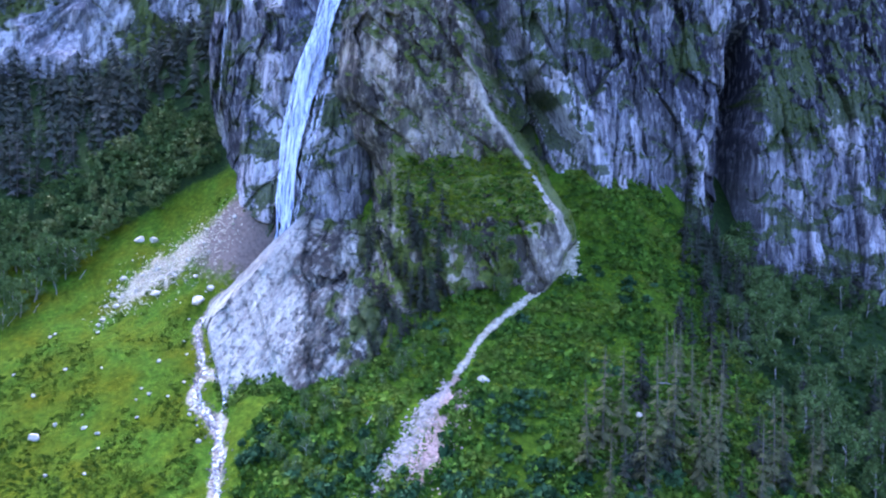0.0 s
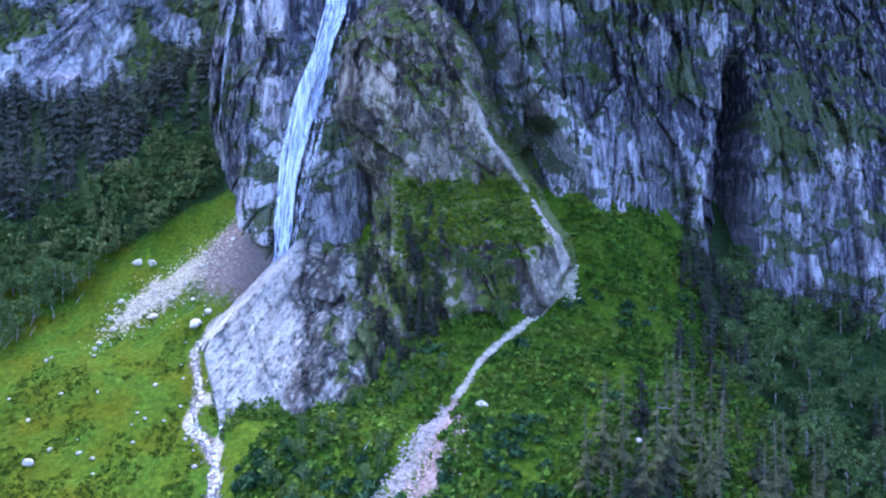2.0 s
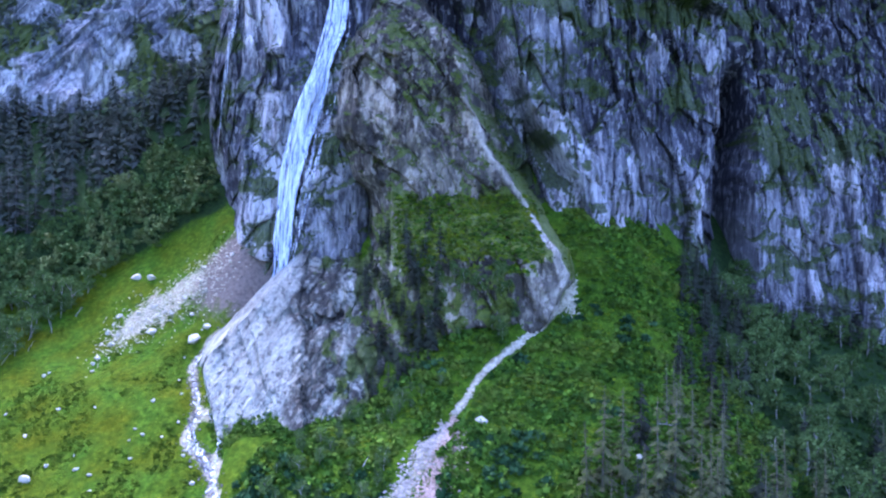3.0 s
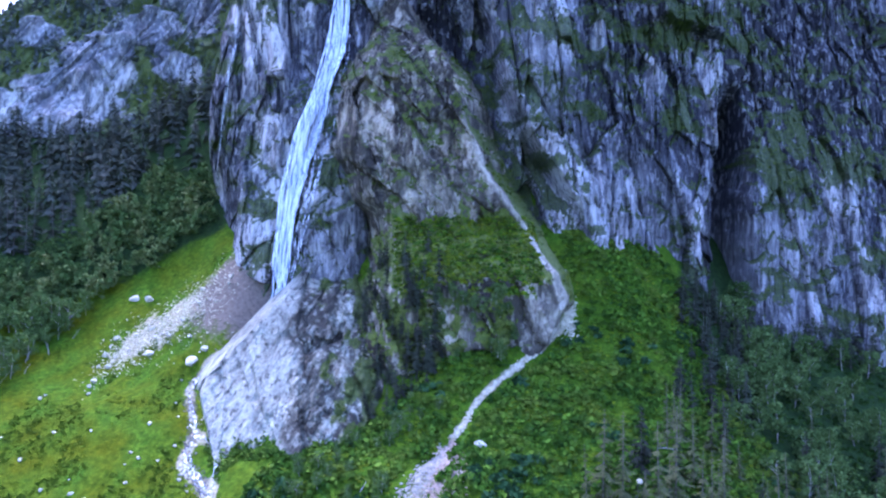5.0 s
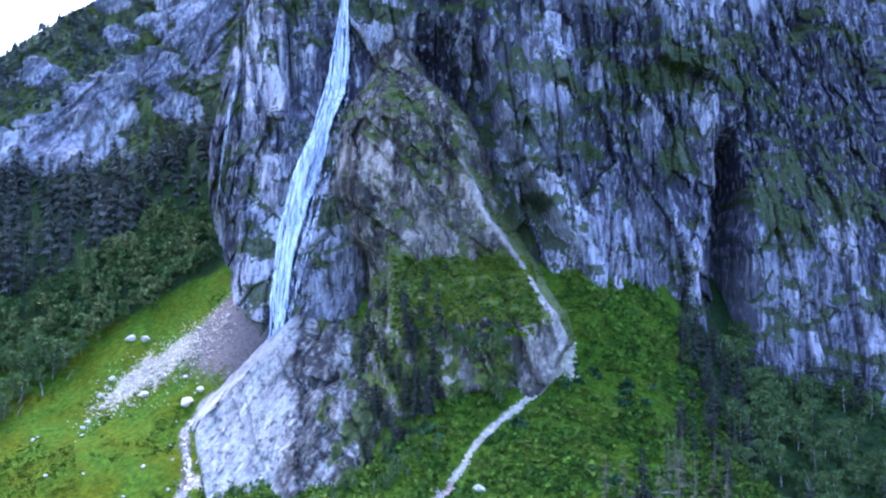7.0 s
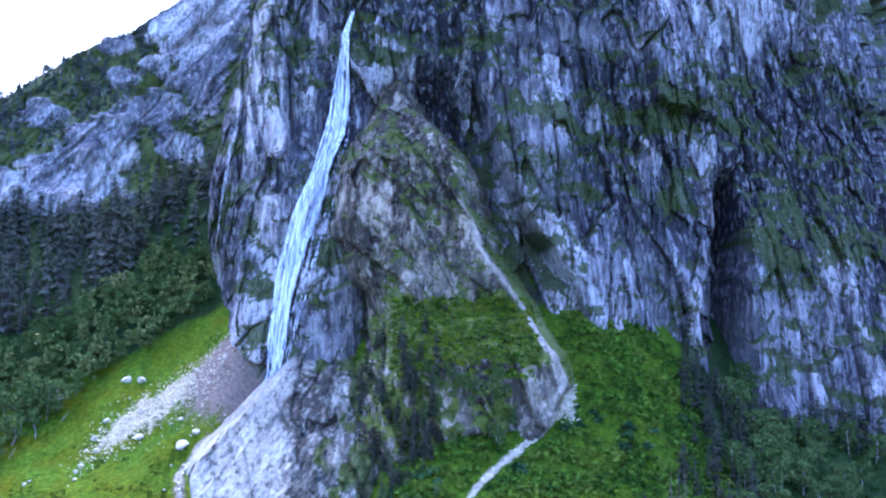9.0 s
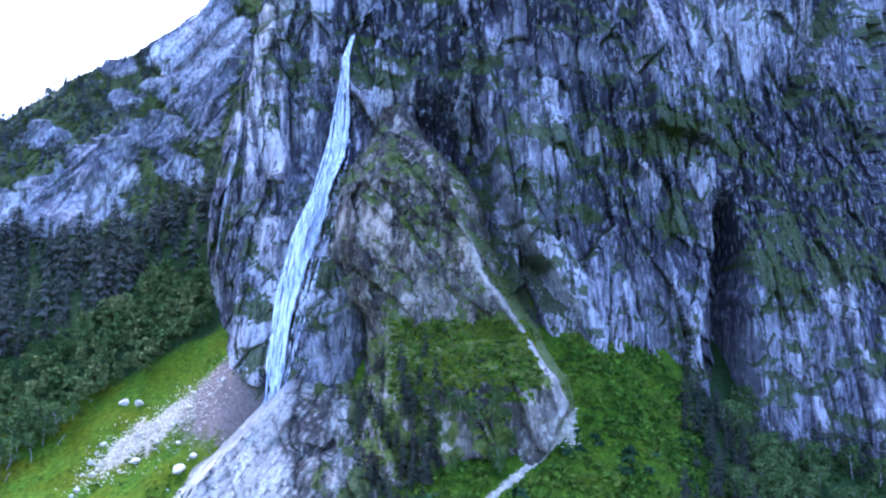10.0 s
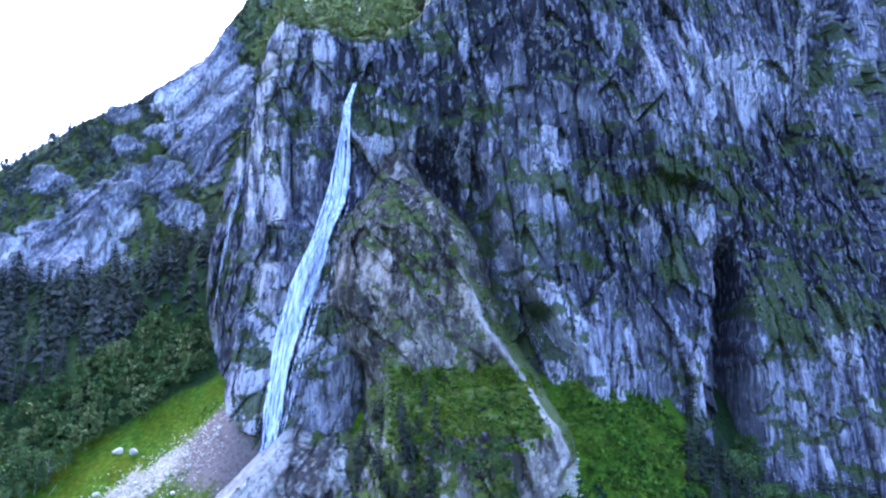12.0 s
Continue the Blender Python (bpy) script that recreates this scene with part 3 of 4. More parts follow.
def cliff_beds_and_shade(x, z):
    """Broad beds of fresher and of older, darker rock. The last two terms paint shade into the wet gully and cleft."""
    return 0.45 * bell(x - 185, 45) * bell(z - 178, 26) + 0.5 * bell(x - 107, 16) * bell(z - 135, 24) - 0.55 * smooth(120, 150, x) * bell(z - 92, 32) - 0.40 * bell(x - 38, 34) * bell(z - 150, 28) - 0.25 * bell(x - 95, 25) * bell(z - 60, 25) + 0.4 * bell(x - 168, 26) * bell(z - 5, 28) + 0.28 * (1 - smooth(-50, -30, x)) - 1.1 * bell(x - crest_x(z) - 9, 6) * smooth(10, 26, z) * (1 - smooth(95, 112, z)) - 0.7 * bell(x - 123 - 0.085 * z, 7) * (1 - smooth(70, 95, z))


def top_z(x):
    return eased(x, TOP_X, TOP_Z, 8) + 3 * fbm(x / 9, 0.5, 0, 3, 57)


# lush paints the plateau grass paler, as if sunlit and hazed
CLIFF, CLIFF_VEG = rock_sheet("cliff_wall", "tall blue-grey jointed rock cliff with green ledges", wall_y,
                              spaced((-150, -112, 1.6), (-112, 225, 0.62), (225, 600, 7)), np.linspace(-70, 240, 450), M_CLIFF, cliff_green, cliff_pale, top_z, 16, 40, rise=0.8, lush=lambda x, z: smooth(-2, 4, z - np.interp(x, TOP_X, TOP_Z)) * (1 - smooth(-20, 0, x)) * smooth(-84, -74, x), slant=lambda x, z: 0.6 * leaning(x, z), fresh=cliff_beds_and_shade)


def scar(x, z):
    """A pale strip of stones down the right-hand edge of the buttress."""
    return bell(x - crest_x(z) + 0.6, 0.55 + 0.007 * (60 - z)) * smooth(-20, -12, z) * (1 - smooth(40, 62, z))


def buttress_green(x, z, up):
    g = smooth(0.05, 0.5, up + 0.3 * fbm(x / 7, z / 7, 0, 3, 215))
    top = 17 + 0.45 * np.clip(x - 12, 0, 20) + 5 * fbm(x / 8, z / 8, 0, 3, 6)
    g = g + 0.9 * smooth(-7, 0, z) * (1 - smooth(-5, 5, z - top)) * smooth(-30, -10, x) + 0.25 * bell(x + 6, 16) * bell(z - 62, 18)
    g = g + 0.75 * (1 - smooth(-8, -2, z)) * smooth(-24, -14, x) * (1 - smooth(22, 27, x))
    return g + 0.7 * fbm(x / 8, z / 8, 0, 4, 216) + 0.6 * fbm(x / 3, z / 3, 0, 2, 217) - 0.16 - 0.20 * smooth(20, 30, z) - 0.14 * smooth(50, 66, z) - 1.6 * scar(x, z) - 0.75 * bell(x - 31, 5) * bell(z + 14, 9) + 0.8 * smooth(0.8, 2.2, x - crest_x(z)) * (1 - smooth(30, 50, z)) - 0.9 * bell(x - 14, 2.2) * bell(z + 10, 9) - 0.8 * bell(x - 9, 2.0) * bell(z + 20, 6)


def buttress_pale(x, z):
    return 1.1 * scar(x, z) + 0.3 * bell(x - 31, 5) * bell(z + 14, 9) + 0.5 * bell(x - 9, 1.6) * bell(z + 20, 5) + 0.4 * bell(x + 2, 12) * bell(z - 26, 6)


BUTTRESS, BUTTRESS_VEG = rock_sheet("rock_buttress", "pointed grey rock buttress with mossy green ledges", buttress_y,
                                    np.arange(-72, 52, 0.62), np.arange(-62, 106, 0.62), M_BUTTRESS, buttress_green, buttress_pale, joint=(300, 0.8, 1.5), lush=lambda x, z: 0.35 + 0.4 * (1 - smooth(12, 26, z)))


def slab_green(x, z, up):
    g = 0.5 * smooth(-36, -22, x + 0.1 * (z + 30)) + 0.25 * smooth(-50, -44, x + 0.12 * (z + 30)) + 0.75 * smooth(-46, -34, x + 0.2 * (z + 30)) * (0.55 + 1.3 * fbm(x / 6, z / 6, 0, 4, 226)) + 0.2 * fbm(x / 10, z / 10, 0, 3, 8)
    return g - 0.42 + 0.9 * bell(x + 24, 7) * bell(z + 3, 6) + 0.5 * fbm(x / 3, z / 3, 0, 3, 227)


def slab_pale(x, z):
    return (1 - smooth(-51, -45, x + 0.12 * (z + 30) + 7 * fbm(x / 7, z / 7, 0, 4, 12))) * smooth(-60, -52, z + 3 * fbm(x / 5, z / 5, 0, 2, 14)) * (0.72 + 0.5 * fbm(x / 5, (z - 0.8 * x) / 9, 0, 4, 15))


SLAB, SLAB_VEG = rock_sheet("rock_slab", "pale grey tilted rock slab below the waterfall", slab_y,
                            np.arange(-88, 4, 0.5), np.arange(-72, 6, 0.5), M_SLAB, slab_green, slab_pale, joint=(500, 0.8, 2.0), lush=lambda x, z: 0.25 + 0 * x, slant=lambda x, z: 1 + 0 * x)


def far_green(x, z, up):
    return 0.8 + 0.6 * fbm(x / 14, z / 12, 0, 4, 231) - 1.0 * far_bare(x, z) + 0.4 * far_bare(x, z) * fbm((x + z) / 18, (z - 0.5 * x) / 6, 0, 4, 233)


def far_top(x):
    return eased(x, FAR_X, FAR_TOP, 8) + 2.5 * fbm(x / 16, 0.5, 0, 4, 58)


# lush also pales the vegetation for distance haze; its bell is a green clearing
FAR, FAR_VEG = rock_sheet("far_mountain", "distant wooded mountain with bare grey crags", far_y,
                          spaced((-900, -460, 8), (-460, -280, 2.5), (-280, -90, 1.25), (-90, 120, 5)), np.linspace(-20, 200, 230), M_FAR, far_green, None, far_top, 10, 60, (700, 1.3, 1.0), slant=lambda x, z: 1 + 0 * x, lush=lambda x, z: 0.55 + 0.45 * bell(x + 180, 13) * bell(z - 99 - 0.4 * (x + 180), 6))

# ---- water ----
def thing(name, label, category, group="", at=(0, 0, 0)):
    ob = new(name)
    ob.location = at
    ob.empty_display_size = 0.5
    return tagged(ob, label, category, group)


def fall_ribbon(name, parent, centre, half, top, foot, face, lift, cols, rows, material, seed):
    """A sheet of water down a rock face: centre and half width by height, held off the rock by lift."""
    zs = np.linspace(top, foot, rows)
    side = np.linspace(-1, 1, cols)
    zg, sg = np.meshgrid(zs, side, indexing="ij")
    wide = half(zg) * (1 + 0.22 * fbm(zg / 6, sg * 0 + seed, 0, 3, seed))
    xg = centre(zg) + sg * wide + 0.25 * fbm(zg / 4, sg * 2, 0, 2, seed + 3)
    rock = np.min([face(xg + dx, zg + dz) for dx in (-1.2, 0, 1.2) for dz in (-1.5, 0, 1.5)], axis=0)
    for _ in range(60):
        rock[1:-1] = np.minimum(rock[1:-1], (rock[:-2] + rock[2:]) / 2)
    yg = rock - lift * (1 - 0.75 * sg**2) - 0.25 * fbm(xg / 0.9, zg / 6, 0, 3, seed + 9)
    return mesh_object(name, np.stack([xg, yg, zg + EYE], -1).reshape(-1, 3), grid_faces(rows, cols), material, {"edge": np.abs(sg) ** 1.8}, parent=parent)


def fall_centre(z):
    return eased(z, (-22, -16, -9, 7, 28, 50, 67, 81, 103, 124, 138), (-61, -60.5, -59.6, -59, -55.6, -51, -45.2, -40.6, -38.6, -37.4, -34.9), 4)


def fall_half(z):
    return eased(z, (-20, -9, 7, 28, 50, 67, 81, 103, 124, 138), (1.8, 2.6, 3.8, 5.0, 4.9, 4.2, 4.4, 3.6, 2.0, 0.9), 5)


waterfall = thing("waterfall", "tall white waterfall sliding down the blue-grey cliff", "waterfall")
fall_ribbon("water_veil", waterfall, fall_centre, fall_half, 138, -16, wall_y, 0.9, 30, 300, M_FALL, 1)
for k in range(22):
    r = random.uniform(-0.85, 0.8)
    hi = random.choice((137, 124, 104, 84, 66))
    lo = -15 if k < 9 else random.uniform(-12, 25)
    fall_ribbon("water_strand", waterfall, lambda z, r=r, k=k: fall_centre(z) + r * fall_half(z) + 0.5 * np.sin(z / 9 + k),
                lambda z, k=k: 0.10 * fall_half(z) + 0.12 + 0.05 * (k % 4), hi, lo, wall_y, 1.2, 5, 200, M_THREAD, 10 + k)
for k in range(7):                       # wisps running beside the main fall
    r = random.uniform(1.05, 1.9)
    fall_ribbon("water_trickle", waterfall, lambda z, r=r, k=k: fall_centre(z) + r * fall_half(z) + 0.6 * np.sin(z / 7 + 2 * k),
                lambda z: 0.45 + 0 * z, random.uniform(30, 105), random.uniform(-8, 40), wall_y, 0.5, 6, 130, M_TRICKLE, 40 + k)
fall_ribbon("water_lip", waterfall, lambda z: eased(z, (137, 142, 148, 156), (-35.2, -32, -27, -19), 2), lambda z: 0.22 + 0 * z, 152, 137, wall_y, 0.5, 5, 40, M_TRICKLE, 90)
side_fall = thing("thin_waterfall", "thin white trickle down the dark side cliff", "waterfall")
for k in range(3):
    fall_ribbon("water_strand", side_fall, lambda z, k=k: eased(z, (40, 60, 80, 105), (-90, -87, -83.5, -79.5), 6) + 0.7 * k - 0.6,
                lambda z: 0.12 + 0.06 * np.sin(z / 5), 104 - 9 * k, 48 + 9 * k, wall_y, 0.8, 4, 110, M_THREAD, 60 + k)


def along(path, step):
    """Even steps along a rounded line on the map."""
    p = np.array(path, float)
    for _ in range(3):
        q = np.empty((2 * len(p), 2))
        q[0], q[-1] = p[0], p[-1]
        q[1:-1:2], q[2:-1:2] = 0.75 * p[:-1] + 0.25 * p[1:], 0.25 * p[:-1] + 0.75 * p[1:]
        p = q
    d = np.r_[0, np.cumsum(np.hypot(*np.diff(p, axis=0).T))]
    s = np.arange(0, d[-1], step)
    return np.stack([np.interp(s, d, p[:, 0]), np.interp(s, d, p[:, 1])], -1)


def creek_ribbon(name, parent, path, half, seed, sway, material, cols=7):
    p = along(path, 0.6)
    d = np.gradient(p, axis=0)
    n = np.stack([-d[:, 1], d[:, 0]], -1) / np.linalg.norm(d, axis=1)[:, None]
    s = np.arange(len(p)) * 0.6
    p = p + n * (sway * fbm(s / 7, 0.5, 0, 3, seed))[:, None]
    w = half * (0.75 + 0.55 * fbm(s / 4, 1.5, 0, 3, seed + 1))
    t = np.linspace(-1, 1, cols)
    q = p[:, None] + n[:, None] * (w[:, None] * t)[..., None]
    z = ground_z(q[..., 0], q[..., 1]) + 0.5 - 0.2 * t**2 + 0.25 * fbm(q[..., 0] / 1.3, q[..., 1] / 1.3, 0, 3, seed + 2)
    return mesh_object(name, np.concatenate([q, z[..., None] + EYE], -1).reshape(-1, 3), grid_faces(len(p), cols)[:, ::-1], material, parent=parent)


creek = thing("creek", "white foaming mountain creek over grey gravel", "creek")
creek_ribbon("main_stream", creek, CREEK, 0.6, 3, 1.2, M_CREEK)
for k in range(4):
    creek_ribbon("side_stream", creek, CREEK[(0, 2, 3, 1, 5, 4)[k]:(7, 9, 8, 6, 12, 11)[k]], 0.2 + 0.04 * k, 5 + 3 * k, 3.0, M_CREEK, 5)
creek_ribbon("braid", creek, BRAID, 0.7, 6, 1.0, M_CREEK, 5)


# ---- stones ----
def stone_mesh(name, seed, material, subdiv=2, squash=0.7):
    bm = bmesh.new()
    bmesh.ops.create_icosphere(bm, subdivisions=subdiv, radius=1.0)
    rnd = random.Random(seed)
    cuts = [(Vector((rnd.gauss(0, 1), rnd.gauss(0, 1), rnd.gauss(0, 1))).normalized(), rnd.uniform(0.55, 0.85)) for _ in range(9)]
    for v in bm.verts:
        for n, d in cuts:                    # broken faces
            over = v.co.dot(n) - d
            if over > 0:
                v.co -= n * over
        v.co *= 1 + 0.10 * noise.noise(v.co * 2.3 + Vector((seed, 0, 0)))
        v.co.z *= squash
    me = bpy.data.meshes.new(name)
    bm.to_mesh(me)
    bm.free()
    me.materials.append(material)
    return me


BOULDERS = [stone_mesh("boulder", 11 + k, M_BOULDER, 2, 0.6 + 0.06 * k) for k in range(6)]


def ground_at(x, y):
    return float(np.ravel(ground_z(x, y))[0]) + EYE


def boulder(x, y, r, label="pale grey angular boulder in the grass", k=0):
    ob = new("boulder", BOULDERS[k % 6])
    ob.matrix_world = Matrix.Translation((x, y, ground_at(x, y) + 0.15 * r)) @ Euler((0.3 * math.sin(x), 0.3 * math.cos(y), x * 1.7)).to_matrix().to_4x4() @ Matrix.Diagonal((r * 1.15, r * 0.95, r, 1))
    return tagged(ob, label, "boulder", "boulders on the meadow")


rnd = random.Random(5)
for k, (x, y, r) in enumerate(((-120.5, 297, 2.4), (-114, 295, 2.3), (-104, 269, 1.9), (-85.5, 259, 2.5), (-82, 262, 1.5), (-116.5, 209.5, 1.7), (-121, 281, 1.6))):
    boulder(x, y, r, "large white angular boulder on the meadow", k)
tagged(boulder(11, 200.5, 1.7, k=3), "large grey boulder among the shrubs")
tagged(boulder(50.3, 189.5, 1.2, k=4), "pale grey boulder between the spruces")
for k in range(40):                          # along the scree
    a = rnd.random()
    x, y = -122 + 44 * a, 271 + 9 * a + rnd.gauss(0, 5)
    boulder(x, y, rnd.uniform(0.4, 1.25), "pale grey scree boulder", k)
for k in range(46):                          # strewn over the meadow and along the creek
    if k % 2:
        x, y = rnd.uniform(-150, -62), rnd.uniform(190, 268)
    else:
        i = rnd.randrange(3, len(CREEK) - 1)
        x, y = CREEK[i][0] + rnd.gauss(-2, 3.5), CREEK[i][1] + rnd.uniform(-6, 6)
    boulder(x, y, rnd.uniform(0.35, 0.9), k=k)


def strewn(name, label, category, points, sizes, seed, material):
    """Very many small broken stones, lying on the ground, in one mesh."""
    base = [stone_mesh("stone", seed + k, material, 1, 0.65) for k in range(3)]
    shapes = [(np.array([v.co for v in m.vertices]), np.array([p.vertices for p in m.polygons])) for m in base]
    for m in base:
        bpy.data.meshes.remove(m)
    r = np.random.RandomState(seed)
    vs, fs, n = [], [], 0
    for k, ((x, y), size) in enumerate(zip(points, sizes)):
        v, f = shapes[k % 3]
        a = r.uniform(0, 6.28)
        c, s = math.cos(a), math.sin(a)
        w = v * size * r.uniform(0.7, 1.3, 3)
        vs.append(np.stack([x + c * w[:, 0] - s * w[:, 1], y + s * w[:, 0] + c * w[:, 1], w[:, 2]], -1))
        fs.append(f + n)
        n += len(v)
    pts = np.array(points)
    z = ground_z(pts[:, 0], pts[:, 1]) + EYE
    v = np.concatenate(vs)
    v[:, 2] += np.repeat(z, [len(w) for w in vs]) + 0.1
    ob = mesh_object(name, v, np.concatenate(fs), material, flat=True)
    return tagged(ob, label, category, kind="stuff")


r = np.random.RandomState(8)
g = along(GULLY[2:], 0.2)
g = g[r.randint(0, len(g), 1500)] + r.normal(0, 0.5, (1500, 2))
strewn("gully_gravel", "pale grey broken stones filling a dry gully", "gravel", g, r.uniform(0.15, 0.55, 1500), 20, M_SCREE)
g = np.array([(42.6, 250.5)]) + r.normal(0, 1, (700, 2)) * (1.5, 3.4)
strewn("gully_stones", "white broken stones at a bend of the gully", "gravel", g, r.uniform(0.22, 0.65, 700), 25, M_SCREE)
for name, label, path, count, seed, material in (("rosy_scree", "pinkish broken stones in a fan on the slope", ((-6, 171), (0, 182), (2.5, 193), (4, 204)), 2300, 30, M_ROSE),
                                                 ("grey_scree", "pale grey broken stones in a fan on the slope", ((-15, 170), (-9, 181), (-2, 193), (2, 202)), 1300, 35, M_GREY)):
    g = along(path, 0.2)
    k = r.randint(0, len(g), count)
    g = g[k] + r.normal(0, 1, (count, 2)) * np.interp(k, (0, len(g)), (2.9, 1.0))[:, None]
    strewn(name, label, "scree", g, r.uniform(0.15, 0.55, count), seed, material)
g = along(((-120, 270), (-108, 278), (-94, 280), (-80, 279)), 0.2)
g = g[r.randint(0, len(g), 2000)] + r.normal(0, 1, (2000, 2)) * (4.0, 6.0)
strewn("scree_stones", "small pale stones of a scree under the cliff", "scree", g, r.uniform(0.1, 0.42, 2000), 40, M_SCREE)
g = along(CREEK[1:], 0.2)
g = g[r.randint(0, len(g), 1300)] + r.normal(0, 1.15, (1300, 2))
strewn("creek_gravel", "wet grey stones along the creek bed", "gravel", g, r.uniform(0.12, 0.5, 1300), 50, M_WET)


# ---- trees ----
def tube(points, radii, sides=6):
    """A tapered limb through the given points."""
    p = np.array(points, float)
    vs, fs = [], []
    for i, (c, rad) in enumerate(zip(p, radii)):
        a = np.arange(sides) / sides * 2 * np.pi
        d = p[min(i + 1, len(p) - 1)] - p[max(i - 1, 0)]
        d = d / np.linalg.norm(d)
        u = np.cross(d, (0.31, 0.95, 0.1) if abs(d[2]) > 0.6 else (0, 0, 1))
        u /= np.linalg.norm(u)
        w = np.cross(d, u)
        vs.append(c + rad * (np.cos(a)[:, None] * u + np.sin(a)[:, None] * w))
        if i:
            j = np.arange(sides)
            k = (j + 1) % sides
            fs.append(np.stack([(i - 1) * sides + j, (i - 1) * sides + k, i * sides + k, i * sides + j], -1))
    return np.concatenate(vs), np.concatenate(fs)


def blades(centre, along_v, across_v):
    """Leaf-shaped quads: root, two shoulders and tip."""
    v = np.stack([centre - along_v, centre - 0.1 * along_v + across_v, centre + along_v, centre - 0.1 * along_v - across_v], 1)
    n = len(centre)
    return v.reshape(-1, 3), np.arange(4 * n).reshape(n, 4)


def spruce_crown(seed, whorls, wide, low, thin, fine=False):
    """Drooping sprays in whorls round a stem one metre high."""
    r = np.random.RandomState(seed)
    c, a, w = [], [], []
    for k in range(whorls):
        h = low + (1 - low) * (k + r.uniform(-0.3, 0.3)) / whorls
        reach = wide * (1 - h) ** 0.8 * r.uniform(0.5, 1.25) + 0.012
        for _ in range(r.randint(6, 9)):
            if r.rand() < thin:
                continue
            t = r.uniform(0, 2 * np.pi)
            out = np.array([np.cos(t), np.sin(t), 0])
            side = np.array([-np.sin(t), np.cos(t), 0])
            size = reach * r.uniform(0.6, 1.2)
            for q in (0.22, 0.44, 0.66, 0.88) if fine else (0.38, 0.82):
                for s in (-1, 1):
                    c.append(out * size * q + side * s * size * 0.16 * (1.2 - q) + np.array([0, 0, h - 0.34 * size * q + 0.10 * size * q * q]))
                    d = out * 0.7 + side * s * 0.55 + np.array([0, 0, -0.55 + r.uniform(-0.2, 0.2)])
                    a.append(d * size * (0.26 if fine else 0.40))
                    w.append((side * 0.9 * s + np.array([0, 0, r.uniform(-0.5, 0.5)])) * size * (0.075 if fine else 0.13))
    return blades(np.array(c), np.array(a), np.array(w))


def birch_crown(seed, wide, low):
    """Leaves in loose clumps about the limb ends of a tree one metre high."""
    r = np.random.RandomState(seed)
    c, tips = [], []
    for k in range(24):
        t, h = r.uniform(0, 2 * np.pi), r.uniform(low, 0.93)
        reach = wide * np.sqrt(max(0.05, 1 - ((h - low - 0.25 * (1 - low)) / (0.82 * (1 - low))) ** 2)) * r.uniform(0.25, 1.0)
        tip = np.array([np.cos(t) * reach, np.sin(t) * reach, h])
        tips.append(tip)
        c.append(tip + r.normal(0, 1, (20, 3)) * (0.066, 0.066, 0.05))
    c = np.concatenate(c)
    d = r.normal(0, 1, c.shape)
    d /= np.linalg.norm(d, axis=1)[:, None]
    e = np.cross(d, r.normal(0, 1, c.shape))
    e /= np.linalg.norm(e, axis=1)[:, None]
    s = r.uniform(0.030, 0.055, (len(c), 1))
    return blades(c, d * s, e * s * 0.75), tips


def spruce(seed, whorls, wide, low, thin, material, label, fine=False):
    tree = thing("spruce", label, "tree")
    mesh_object("trunk", *tube([(0, 0, -0.06), (0.002, 0, 0.3), (0, 0.002, 0.7), (0, 0, 0.985)], (0.011, 0.008, 0.005, 0.001)), M_BARK, parent=tree)
    mesh_object("crown", *spruce_crown(seed, whorls, wide, low, thin, fine), material, parent=tree, flat=True)
    return tree


def birch(seed, wide, low, label, material=M_BIRCH):
    tree = thing("birch", label, "tree")
    (v, f), tips = birch_crown(seed, wide, low)
    r = random.Random(seed)
    bend = (r.uniform(-0.04, 0.04), r.uniform(-0.04, 0.04))
    mesh_object("trunk", *tube([(0, 0, -0.06), (bend[0] * 0.5, bend[1] * 0.5, 0.35), (*bend, 0.62), (0, 0, 0.9)], (0.012, 0.009, 0.006, 0.002), 5), M_BIRCH_BARK, parent=tree)
    for tip in tips[::4]:
        root = (bend[0] * 0.8, bend[1] * 0.8, max(0.2, tip[2] - 0.28))
        mesh_object("limb", *tube([root, tuple((np.array(root) + tip) / 2 + (0, 0, 0.02)), tuple(tip)], (0.007, 0.005, 0.002), 4), M_BIRCH_BARK, parent=tree)
    mesh_object("crown", v, f, material, parent=tree, flat=True)
    return tree


SPRUCES = [spruce(1, 21, 0.22, 0.06, 0.03, M_SPRUCE, "dark green spruce on the steep slope"), spruce(2, 20, 0.185, 0.05, 0.05, M_SPRUCE, "slender dark green spruce on the steep slope"),
           spruce(3, 22, 0.21, 0.08, 0.12, M_SPRUCE, "broad dark green spruce on the steep slope"),
           spruce(4, 27, 0.16, 0.08, 0.15, M_DRY_SPRUCE, "thin grey-green spruce with bare lower stem", True), spruce(5, 26, 0.145, 0.12, 0.25, M_DRY_SPRUCE, "sparse half-dead grey spruce", True)]
FAR_SPRUCES = [spruce(6, 22, 0.19, 0.06, 0.03, M_FAR_SPRUCE, "dark spruce in the dense wood, haze put into its needle colour"), spruce(7, 22, 0.16, 0.05, 0.06, M_FAR_SPRUCE, "slender spruce in the dense wood, haze put into its needle colour")]
BIRCHES = [birch(21, 0.32, 0.26, "leafy green birch on the hillside"), birch(22, 0.37, 0.20, "broad leafy green birch on the hillside"),
           birch(23, 0.28, 0.30, "slim green birch with a pale stem"), birch(24, 0.40, 0.14, "bushy green birch on the hillside")]
RIM_BIRCHES = [birch(25, 0.30, 0.22, "birch on the rim, sunlight put into its leaf colour", M_RIM), birch(26, 0.34, 0.18, "broad birch on the rim, sunlight put into its leaf colour", M_RIM)]
used = set()


